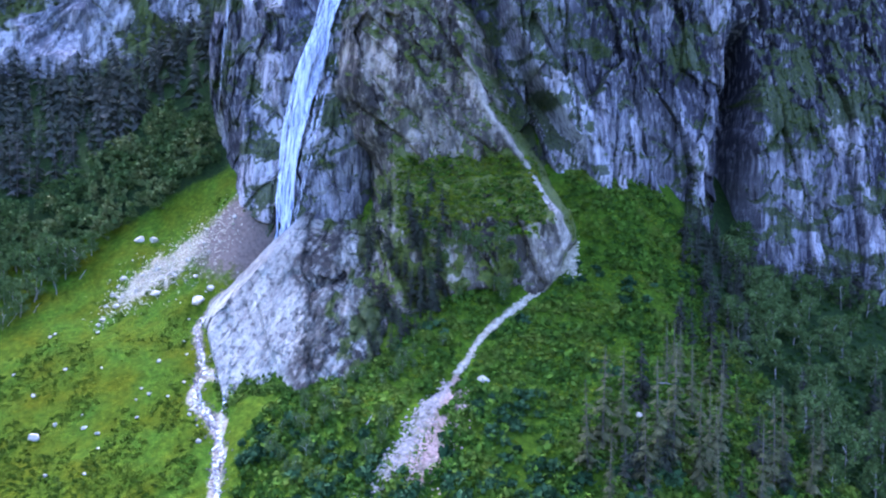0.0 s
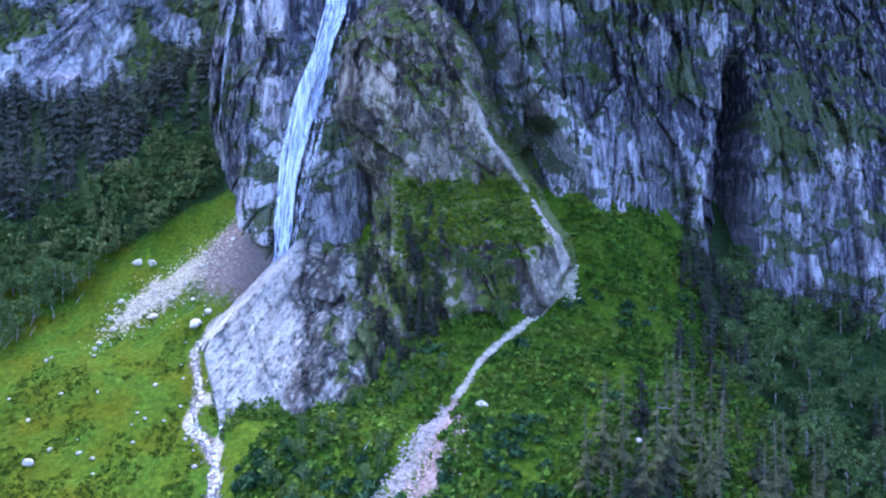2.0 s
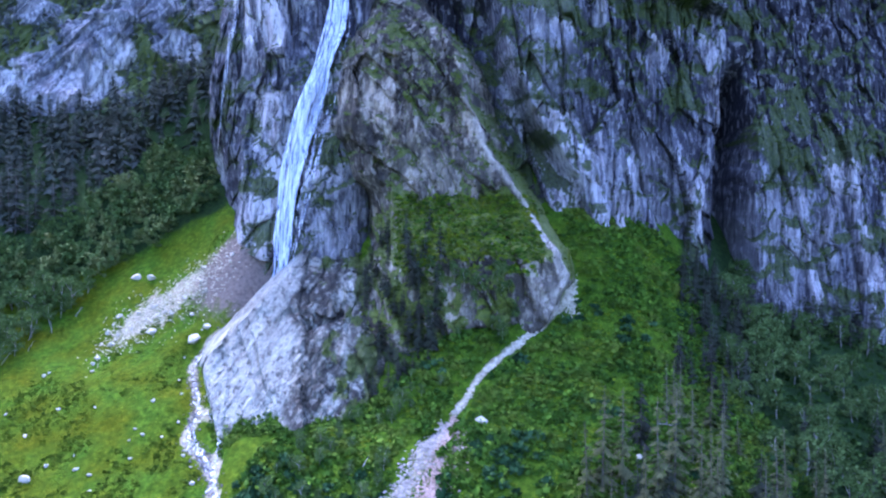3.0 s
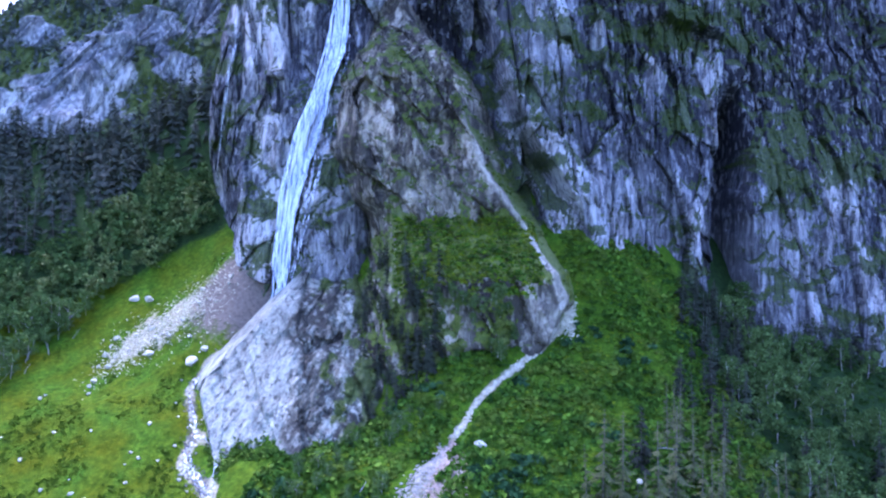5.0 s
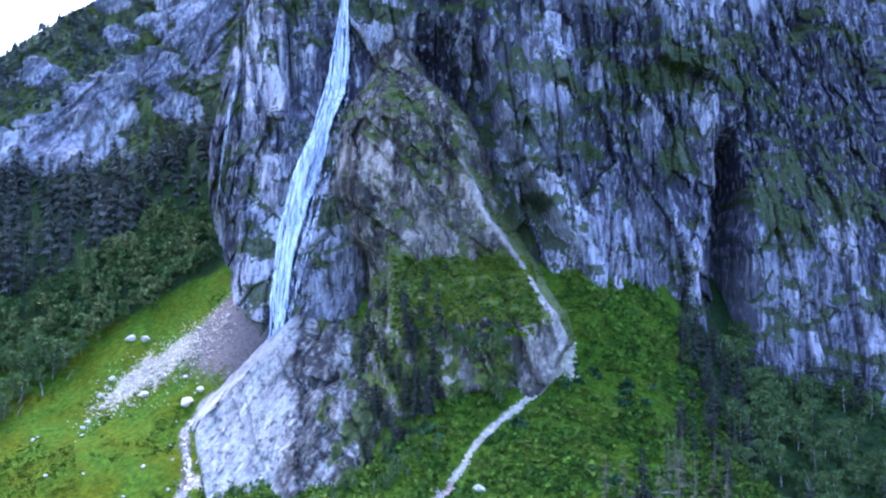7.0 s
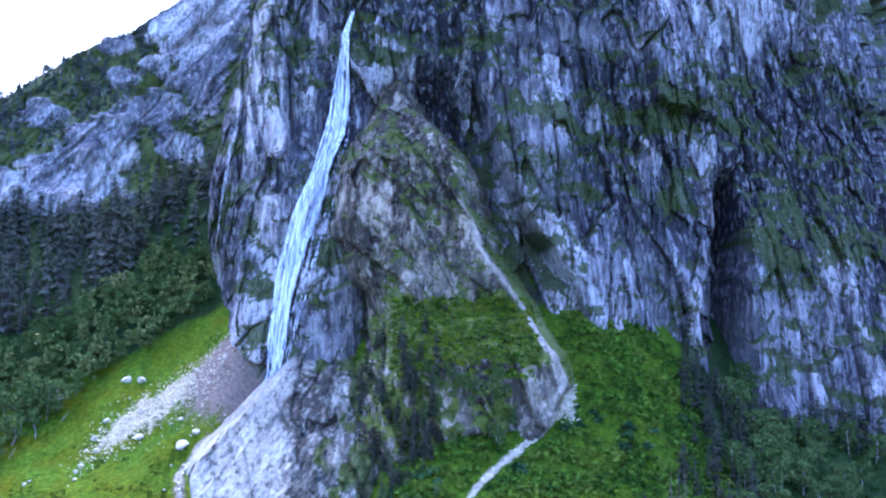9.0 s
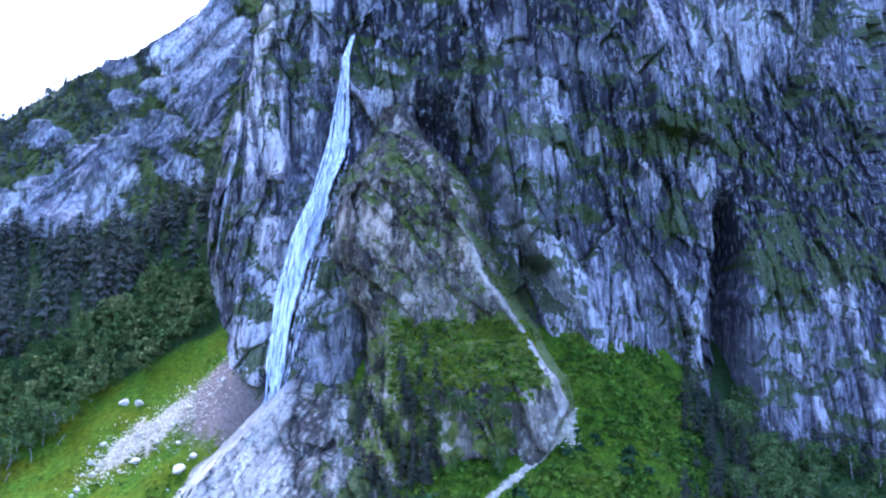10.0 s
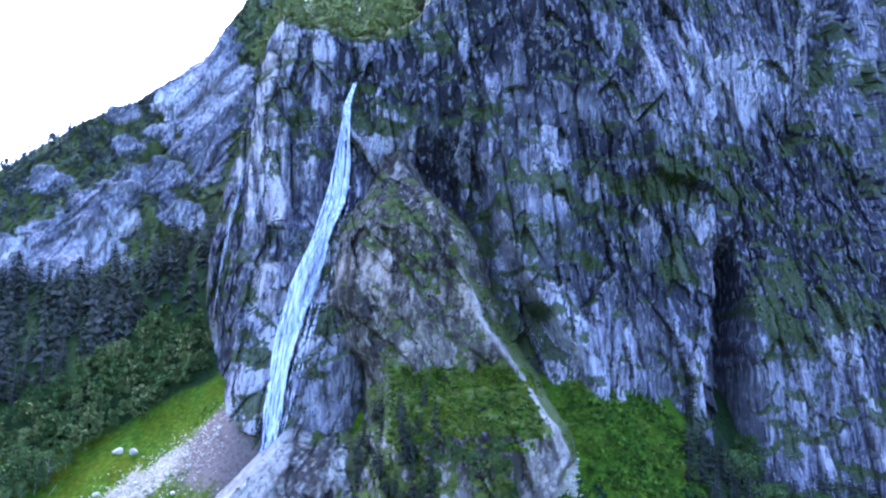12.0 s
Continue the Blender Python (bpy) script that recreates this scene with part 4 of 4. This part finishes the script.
def plant(kinds, x, y, z, height, rng, group, lean=0.03):
    """One tree of one of the kinds; the first of each kind is the built one, the others are copies."""
    proto = rng.choice(kinds)
    m = Matrix.Translation((x, y, z)) @ Euler((rng.gauss(0, lean), rng.gauss(0, lean), rng.uniform(0, 6.28))).to_matrix().to_4x4() @ Matrix.Diagonal((height * rng.uniform(0.85, 1.15),) * 2 + (height, 1))
    if proto.name in used:
        ob = copy_thing(proto, m @ Matrix.Diagonal([1 / v for v in proto.scale] + [1]))
    else:
        used.add(proto.name)
        ob = proto
        ob.matrix_world = m
    return tagged(ob, group=group)


def inside(x, y, poly):
    hit = False
    for (ax, ay), (bx, by) in zip(poly, poly[1:] + poly[:1]):
        if (ay > y) != (by > y) and x < (bx - ax) * (y - ay) / (by - ay) + ax:
            hit = not hit
    return hit


def grove(kinds, poly, count, heights, gap, rng, group, clear=(), singly=999, rest=None):
    """Trees at random within a stretch of the map, no two nearer than gap. Only the nearest ones, singly in number,
    are things; those behind them go into the wood named in rest."""
    poly, stood, tries = list(poly), [], 0
    xs, ys = [p[0] for p in poly], [p[1] for p in poly]
    while len(stood) < count and tries < 40 * count:
        tries += 1
        x, y = rng.uniform(min(xs), max(xs)), rng.uniform(min(ys), max(ys))
        if not inside(x, y, poly) or any((x - a) ** 2 + (y - b) ** 2 < gap * gap for a, b in stood) or any((x - a) ** 2 + (y - b) ** 2 < c * c for a, b, c in clear):
            continue
        if np.ravel(off_path(x, y, GULLY))[0] < 4:
            continue
        stood.append((x, y))
    stood.sort(key=lambda p: p[1])
    for x, y in stood[:singly]:
        plant(kinds, x, y, ground_at(x, y), rng.uniform(*heights), rng, group)
    crowns, n = ([], []), 0
    for x, y in stood[singly:]:
        me = [c for c in rng.choice(kinds).children if c.name.startswith("crown")][0].data
        co, ix = np.empty(len(me.vertices) * 3, np.float32), np.empty(len(me.loops), np.int32)
        me.vertices.foreach_get("co", co), me.loops.foreach_get("vertex_index", ix)
        a, h = rng.uniform(0, 6.28), rng.uniform(*heights)
        co, ix = co.reshape(-1, 12)[::3].ravel(), np.arange(len(co.reshape(-1, 12)[::3]) * 4)
        quads = co.reshape(-1, 4, 3)
        co = quads.mean(1, keepdims=True) + 1.75 * (quads - quads.mean(1, keepdims=True))
        co = co.reshape(-1, 3) @ np.array([[math.cos(a), math.sin(a), 0], [-math.sin(a), math.cos(a), 0], [0, 0, 1]]) * h
        crowns[0].append(co + (x, y, ground_at(x, y)))
        crowns[1].append(ix.reshape(-1, 4) + n)
        n += len(co)
    if n:
        material = [c for c in kinds[0].children if c.name.startswith("crown")][0].data.materials[0]
        tagged(mesh_object(rest[0], np.concatenate(crowns[0]), np.concatenate(crowns[1]), material, flat=True), rest[1], "wood", kind="stuff")


rng = random.Random(12)
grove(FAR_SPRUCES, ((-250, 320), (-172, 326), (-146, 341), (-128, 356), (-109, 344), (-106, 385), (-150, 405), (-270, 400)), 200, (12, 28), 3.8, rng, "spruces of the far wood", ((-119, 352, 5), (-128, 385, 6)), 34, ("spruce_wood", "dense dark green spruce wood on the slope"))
grove(BIRCHES, ((-153, 258), (-149, 274), (-140, 290), (-124, 305), (-97, 317), (-99, 338), (-131, 350), (-146, 338), (-172, 322), (-250, 316), (-250, 262)), 300, (7, 11.5), 2.7, rng, "birches below the far wood", (), 140, ("birch_wood", "dense green birch wood on the slope"))
grove(SPRUCES, ((24, 158), (36, 186), (58, 212), (74, 226), (88, 222), (90, 190), (70, 150)), 26, (11, 19), 3.6, rng, "tall spruces at the wood's edge")
for x, y, h in ((38.6, 178, 26), (44, 181, 24), (34, 172, 22), (51.5, 176, 27), (56.8, 181, 29), (60, 172, 26), (64.5, 178, 22), (70, 185, 23), (80.5, 178, 25), (75, 172, 23), (88, 190, 22), (47, 170, 20), (92, 183, 21), (66, 195, 20), (101, 196, 20)):
    plant(SPRUCES[3:] + SPRUCES[3:4], x, y, ground_at(x, y), h, rng, "tall spruces at the wood's edge", 0.015)
grove(SPRUCES[:3], ((72, 228), (86, 262), (92, 286), (112, 294), (104, 250), (92, 222)), 24, (10, 17), 3.8, rng, "spruces under the cliff")
grove(SPRUCES[:3], ((112, 284), (128, 306), (165, 330), (200, 336), (200, 318), (150, 306)), 24, (10, 18), 4.8, rng, "spruces under the cliff")
grove(BIRCHES, ((84, 222), (100, 262), (122, 290), (160, 312), (205, 306), (190, 252), (130, 200), (100, 190)), 88, (6.5, 14), 4.6, rng, "birches of the lower wood", ((168, 296, 11), (186, 286, 12)))
grove(SPRUCES, ((96, 205), (120, 260), (180, 280), (190, 240), (130, 190)), 13, (13, 20), 8.0, rng, "spruces of the lower wood")
grove(SPRUCES[:3], ((86, 268), (94, 292), (118, 305), (126, 299), (106, 268)), 30, (8, 16), 2.6, rng, "spruces under the cliff")
grove(BIRCHES + SPRUCES[:2], ((100, 258), (108, 296), (124, 316), (136, 306), (128, 276), (116, 258)), 46, (6, 13), 2.6, rng, "trees at the foot of the cleft")
grove(SPRUCES[:3], ((-25, 221), (-19, 238), (-2, 241), (4, 233), (-12, 219)), 26, (4.5, 11), 2.4, rng, "spruces on the buttress")
grove(BIRCHES, ((-34, 206), (-24, 220), (-6, 226), (2, 216), (-14, 204)), 18, (2.5, 5), 2.6, rng, "young birches by the creek")
grove(BIRCHES[2:], ((-30, 172), (-44, 182), (-44, 204), (-22, 206), (-12, 182)), 22, (3.5, 6), 3.0, rng, "young birches by the creek")


def on_face(p, x, z):
    """The place on a rock sheet nearest to a place across and a height."""
    i = np.argmin((p[..., 0] - x) ** 2 + (p[..., 2] - z) ** 2)
    return p.reshape(-1, 3)[i]


for k in range(52):                          # spruces clinging to the foot of the buttress
    x, z = rng.uniform(-27, 0), rng.uniform(-36, 8)
    q = on_face(BUTTRESS, x, z)
    plant(SPRUCES[:3], q[0], q[1] - 2.2, max(q[2] + EYE - 1, ground_at(q[0], q[1] - 1)), rng.uniform(7, 13), rng, "spruces on the buttress")
for k in range(26):                          # spruces climbing the flank of the cliff
    row = CLIFF[-rng.randint(3, 15)]
    q = row[np.argmin(np.abs(row[:, 0] - rng.uniform(-122, -95)))]
    if q[2] < 112:
        plant(FAR_SPRUCES, q[0], q[1], q[2] + EYE - 0.6, rng.uniform(9, 19), rng, "spruces of the far wood")
for k in range(34):                          # young birches on the rest of that band
    x, z = rng.uniform(-4, 24), rng.uniform(-30, -6)
    q = on_face(BUTTRESS, x, z)
    plant(BIRCHES, q[0], q[1] - 1.2, max(q[2] + EYE - 1, ground_at(q[0], q[1] - 1)), rng.uniform(3, 6), rng, "young birches on the buttress")
for k in range(48):                          # on the rim above the fall
    row = CLIFF[-rng.randint(2, 16)]
    x = rng.uniform(-80, 34)
    q = row[np.argmin(np.abs(row[:, 0] - x))]
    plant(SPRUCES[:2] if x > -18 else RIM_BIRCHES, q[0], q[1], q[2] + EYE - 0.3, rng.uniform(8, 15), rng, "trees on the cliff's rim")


# ---- scrub and far woods: beyond counting ----
def clumps(name, label, category, base, size, leaves, material, seed, flat=0.7):
    """Leafy clumps of the given sizes at the given places, one mesh."""
    r = np.random.RandomState(seed)
    n = len(base)
    d = r.normal(0, 1, (n, leaves, 3))
    d /= np.linalg.norm(d, axis=-1, keepdims=True)
    d[..., 2] = np.abs(d[..., 2]) * flat
    c = base[:, None] + d * size[:, None, None] * r.uniform(0.45, 1.0, (n, leaves, 1))
    a = r.normal(0, 1, (n, leaves, 3)) + d
    a /= np.linalg.norm(a, axis=-1, keepdims=True)
    b = np.cross(a, r.normal(0, 1, a.shape))
    b /= np.linalg.norm(b, axis=-1, keepdims=True)
    s = size[:, None, None] * r.uniform(0.24, 0.48, (n, leaves, 1))
    v, f = blades(c.reshape(-1, 3), (a * s).reshape(-1, 3), (b * s * 0.7).reshape(-1, 3))
    own = np.repeat(r.uniform(0, 1, n) ** 1.3, leaves * 4)
    return tagged(mesh_object(name, v, f, material, {"clump": own}, flat=True), label, category, kind="stuff")


def ground_spots(poly, count, seed, keep=None):
    r = np.random.RandomState(seed)
    p = np.array(poly, float)
    q = r.uniform(p.min(0), p.max(0), (count * 4, 2))
    ok = np.array([inside(x, y, list(poly)) for x, y in q])
    q = q[ok]
    q = q[(off_path(q[:, 0], q[:, 1], GULLY) > 3.0) & (off_path(q[:, 0], q[:, 1], CREEK) > 3.4)]
    q = q[np.hypot(q[:, 0] + 6, (q[:, 1] - 184) * 0.6) > 6.5]
    if keep:
        q = q[keep(q[:, 0], q[:, 1]) > r.uniform(0, 1, len(q))]
    q = q[:count]
    return np.stack([q[:, 0], q[:, 1], ground_z(q[:, 0], q[:, 1]) + EYE - 0.1], -1)


r = np.random.RandomState(31)
SLOPE = ((-56, 150), (-54, 190), (-50, 208), (-12, 228), (12, 240), (30, 246), (43, 260), (46, 282), (64, 292), (92, 296), (96, 240), (110, 190), (100, 150))
p = ground_spots(SLOPE, 9500, 1, lambda x, y: smooth(-0.75, 0.1, fbm(x / 9, y / 9, 0, 3, 301)))
clumps("shrubs", "dense dark green shrubs covering the slope", "shrubs", p, 0.55 + 2.1 * r.uniform(0, 1, len(p)) ** 2.2, 15, M_SHRUB, 2)
p = ground_spots(SLOPE, 420, 51, lambda x, y: smooth(0.0, 0.5, fbm(x / 16, y / 16, 0, 3, 305) + 0.006 * (205 - y)))
clumps("willow_bushes", "dark bluish-green willow bushes among the shrubs", "bushes", p, np.random.RandomState(52).uniform(1.3, 2.8, len(p)), 60, M_WILLOW, 53, 0.85)
p = ground_spots(((-68, 188), (-68, 226), (-24, 232), (-24, 188)), 420, 41, lambda x, y: 0.9 * (np.abs(slab_y(x, ground_z(x, y)) - y) < 3.2))
clumps("foot_shrubs", "dark green shrubs along the foot of the slab", "shrubs", p, np.random.RandomState(42).uniform(0.6, 1.7, len(p)), 20, M_SHRUB, 43)
p = ground_spots(SLOPE, 5500, 3, lambda x, y: smooth(-0.3, 0.4, fbm(x / 7, y / 7, 0, 3, 302)))
clumps("tall_herbs", "bright green tall herbs between the shrubs", "herbs", p, r.uniform(0.4, 1.0, len(p)), 11, M_HERB, 4, 0.5)
MEADOW = ((-160, 160), (-160, 250), (-140, 288), (-112, 312), (-84, 300), (-88, 268), (-86, 250), (-66, 205), (-58, 150))
p = ground_spots(MEADOW, 4600, 5, lambda x, y: smooth(-0.15, 0.5, fbm(x / 11, y / 11, 0, 3, 303) + 0.004 * (225 - y)))
clumps("meadow_shrubs", "low dark green shrubs in the meadow", "shrubs", p, r.uniform(0.4, 1.15, len(p)), 12, M_TUSSOCK, 6, 0.5)
p = ground_spots(MEADOW, 3000, 7)
clumps("meadow_herbs", "bright yellow-green herbs of the meadow", "herbs", p, r.uniform(0.25, 0.6, len(p)), 12, M_HERB, 8, 0.4)
WOOD = ((60, 150), (70, 222), (84, 262), (92, 290), (118, 298), (165, 330), (215, 330), (215, 240), (150, 180))
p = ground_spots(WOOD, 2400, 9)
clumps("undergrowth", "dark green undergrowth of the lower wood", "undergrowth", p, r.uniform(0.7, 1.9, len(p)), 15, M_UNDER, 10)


def ledge_spots(sheet, veg, count, seed, level):
    r = np.random.RandomState(seed)
    q = sheet.reshape(-1, 3)[(veg.ravel() > level)]
    q = q[r.randint(0, len(q), count)] + r.normal(0, 0.4, (count, 3))
    return q + (0, -0.1, EYE - 0.2)


p = np.concatenate([ledge_spots(CLIFF, CLIFF_VEG, 3600, 1, 0.55), ledge_spots(BUTTRESS, BUTTRESS_VEG, 3000, 2, 0.55), ledge_spots(SLAB, SLAB_VEG, 300, 3, 0.5)])
clumps("ledge_scrub", "green scrub and grass tufts on rock ledges", "scrub", p, r.uniform(0.35, 1.25, len(p)), 10, M_LEDGE, 11)


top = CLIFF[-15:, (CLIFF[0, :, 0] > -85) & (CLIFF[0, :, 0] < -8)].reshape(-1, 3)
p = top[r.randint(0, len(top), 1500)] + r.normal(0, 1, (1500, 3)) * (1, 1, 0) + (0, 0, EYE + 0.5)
clumps("rim_scrub", "scrub and saplings above the cliff, sunlight put into their colour", "scrub", p, r.uniform(0.6, 2.2, len(p)), 20, M_RIM, 13, 1.5)


shelf = (BUTTRESS[..., 0] > -15) & (BUTTRESS[..., 0] < 34) & (BUTTRESS[..., 2] > -8) & (BUTTRESS[..., 2] < 18) & (BUTTRESS_VEG > 0.45)
q = BUTTRESS[shelf]
p = q[r.randint(0, len(q), 1900)] + (0, -0.2, EYE - 0.2)
clumps("shelf_shrubs", "green shrubs on the buttress shelf", "shrubs", p[:900], r.uniform(0.4, 1.3, 900), 18, M_SHRUB, 15)
clumps("shelf_herbs", "bright green herbs on the buttress shelf", "herbs", p[900:], r.uniform(0.35, 1.1, 1000), 18, M_HERB, 16)


def far_wood(name, label, spots, heights, seed):
    """Small distant spruces, each a ragged spire of sprays."""
    r = np.random.RandomState(seed)
    n, m = len(spots), 15
    h = np.sort(r.uniform(0.08, 1, (n, m)), 1)
    t = r.uniform(0, 6.28, (n, m))
    reach = 0.17 * (1.03 - h)
    out = np.stack([np.cos(t), np.sin(t), -0.6 + 0 * t], -1)
    c = np.stack([np.cos(t) * reach * 0.5, np.sin(t) * reach * 0.5, h], -1)
    side = np.stack([-np.sin(t), np.cos(t), r.uniform(-0.6, 0.6, t.shape)], -1)
    k = heights[:, None, None]
    v, f = blades((spots[:, None] + c * k).reshape(-1, 3), (out * (reach[..., None] * 1.0 + 0.025) * k).reshape(-1, 3), (side * (reach[..., None] * 0.6 + 0.016) * k).reshape(-1, 3))
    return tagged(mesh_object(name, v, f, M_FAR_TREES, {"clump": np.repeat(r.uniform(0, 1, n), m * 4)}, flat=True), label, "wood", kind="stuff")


q = FAR.reshape(-1, 3)[(FAR_VEG.ravel() > 0.5)]
r = np.random.RandomState(77)
q = q[(q[:, 0] > -420)]
q = q[(q[:, 0] < -90)]
q = q[r.randint(0, len(q), 4200)]
q = q[np.argsort(far_bare(q[:, 0], q[:, 2]) > 0.3, kind="stable")]
rim = FAR[-10:-6].reshape(-1, 3)
rim = rim[rim[:, 0] > -420]
rim = rim[r.randint(0, len(rim), 260)]
q = np.concatenate([q, rim]) + (0, 0, EYE - 0.5)
far_wood("far_wood", "distant spruce wood on the mountain, haze put into its leaf colour", q, np.concatenate([r.uniform(5, 12, 4200), r.uniform(2.5, 6, len(q) - 4200)]), 9)


# ---- bare and fallen stems ----
def stem(name, label, x, y, z, length, tip, thick, rng):
    """A bare weathered stem from its foot towards a tip, with a few broken stubs."""
    d = Vector(tip).normalized() * length
    side = Vector((d.y, -d.x, 0.2 * length)).normalized() * 0.03 * length
    ob = thing(name, label, "dead wood", at=(x, y, z))
    mesh_object("stem", *tube([(0, 0, -0.3), tuple(d * 0.35 + side), tuple(d * 0.7 + side * 0.6), tuple(d)], (thick, 0.8 * thick, 0.55 * thick, 0.2 * thick), 6), M_BIRCH_BARK, parent=ob)
    for k in range(4):
        f = rng.uniform(0.4, 0.9)
        b = d * f + side * 0.7
        w = Vector((rng.uniform(-1, 1), rng.uniform(-1, 0), rng.uniform(0, 0.8))).normalized() * length * 0.12
        mesh_object("stub", *tube([tuple(b), tuple(b + w * 0.6), tuple(b + w)], (0.4 * thick, 0.3 * thick, 0.1 * thick), 4), M_BIRCH_BARK, parent=ob)
    return ob


for x, y, h in ((-154, 262, 6), (-148, 268, 5), (-158, 266, 7), (-144, 277, 5), (-161, 259, 6), (-139, 284, 5), (-151, 274, 6)):
    stem("bare_birch", "leaning bare pale birch stem at the wood's edge", x, y, ground_at(x, y), h, (rng.uniform(-0.4, 0.9), rng.uniform(-0.4, 0.2), 1), 0.14, rng)
for x, y, h, a in ((170, 285, 9, 0.8), (120, 240, 7, 2.4), (60, 205, 6, 0.3), (-20, 190, 4, 1.0)):
    z0 = ground_at(x, y)
    x1, y1 = x + h * math.cos(a), y + h * math.sin(a)
    stem("fallen_trunk", "fallen pale grey tree trunk on the slope", x, y, z0 + 0.7, h, (x1 - x, y1 - y, ground_at(x1, y1) - z0), 0.2, rng)
q = on_face(BUTTRESS, -3, -30)
stem("dead_tree", "bare dead stem at the foot of the buttress", q[0], q[1] - 1.5, ground_at(q[0], q[1] - 1.5), 12, (0.05, 0, 1), 0.22, rng)
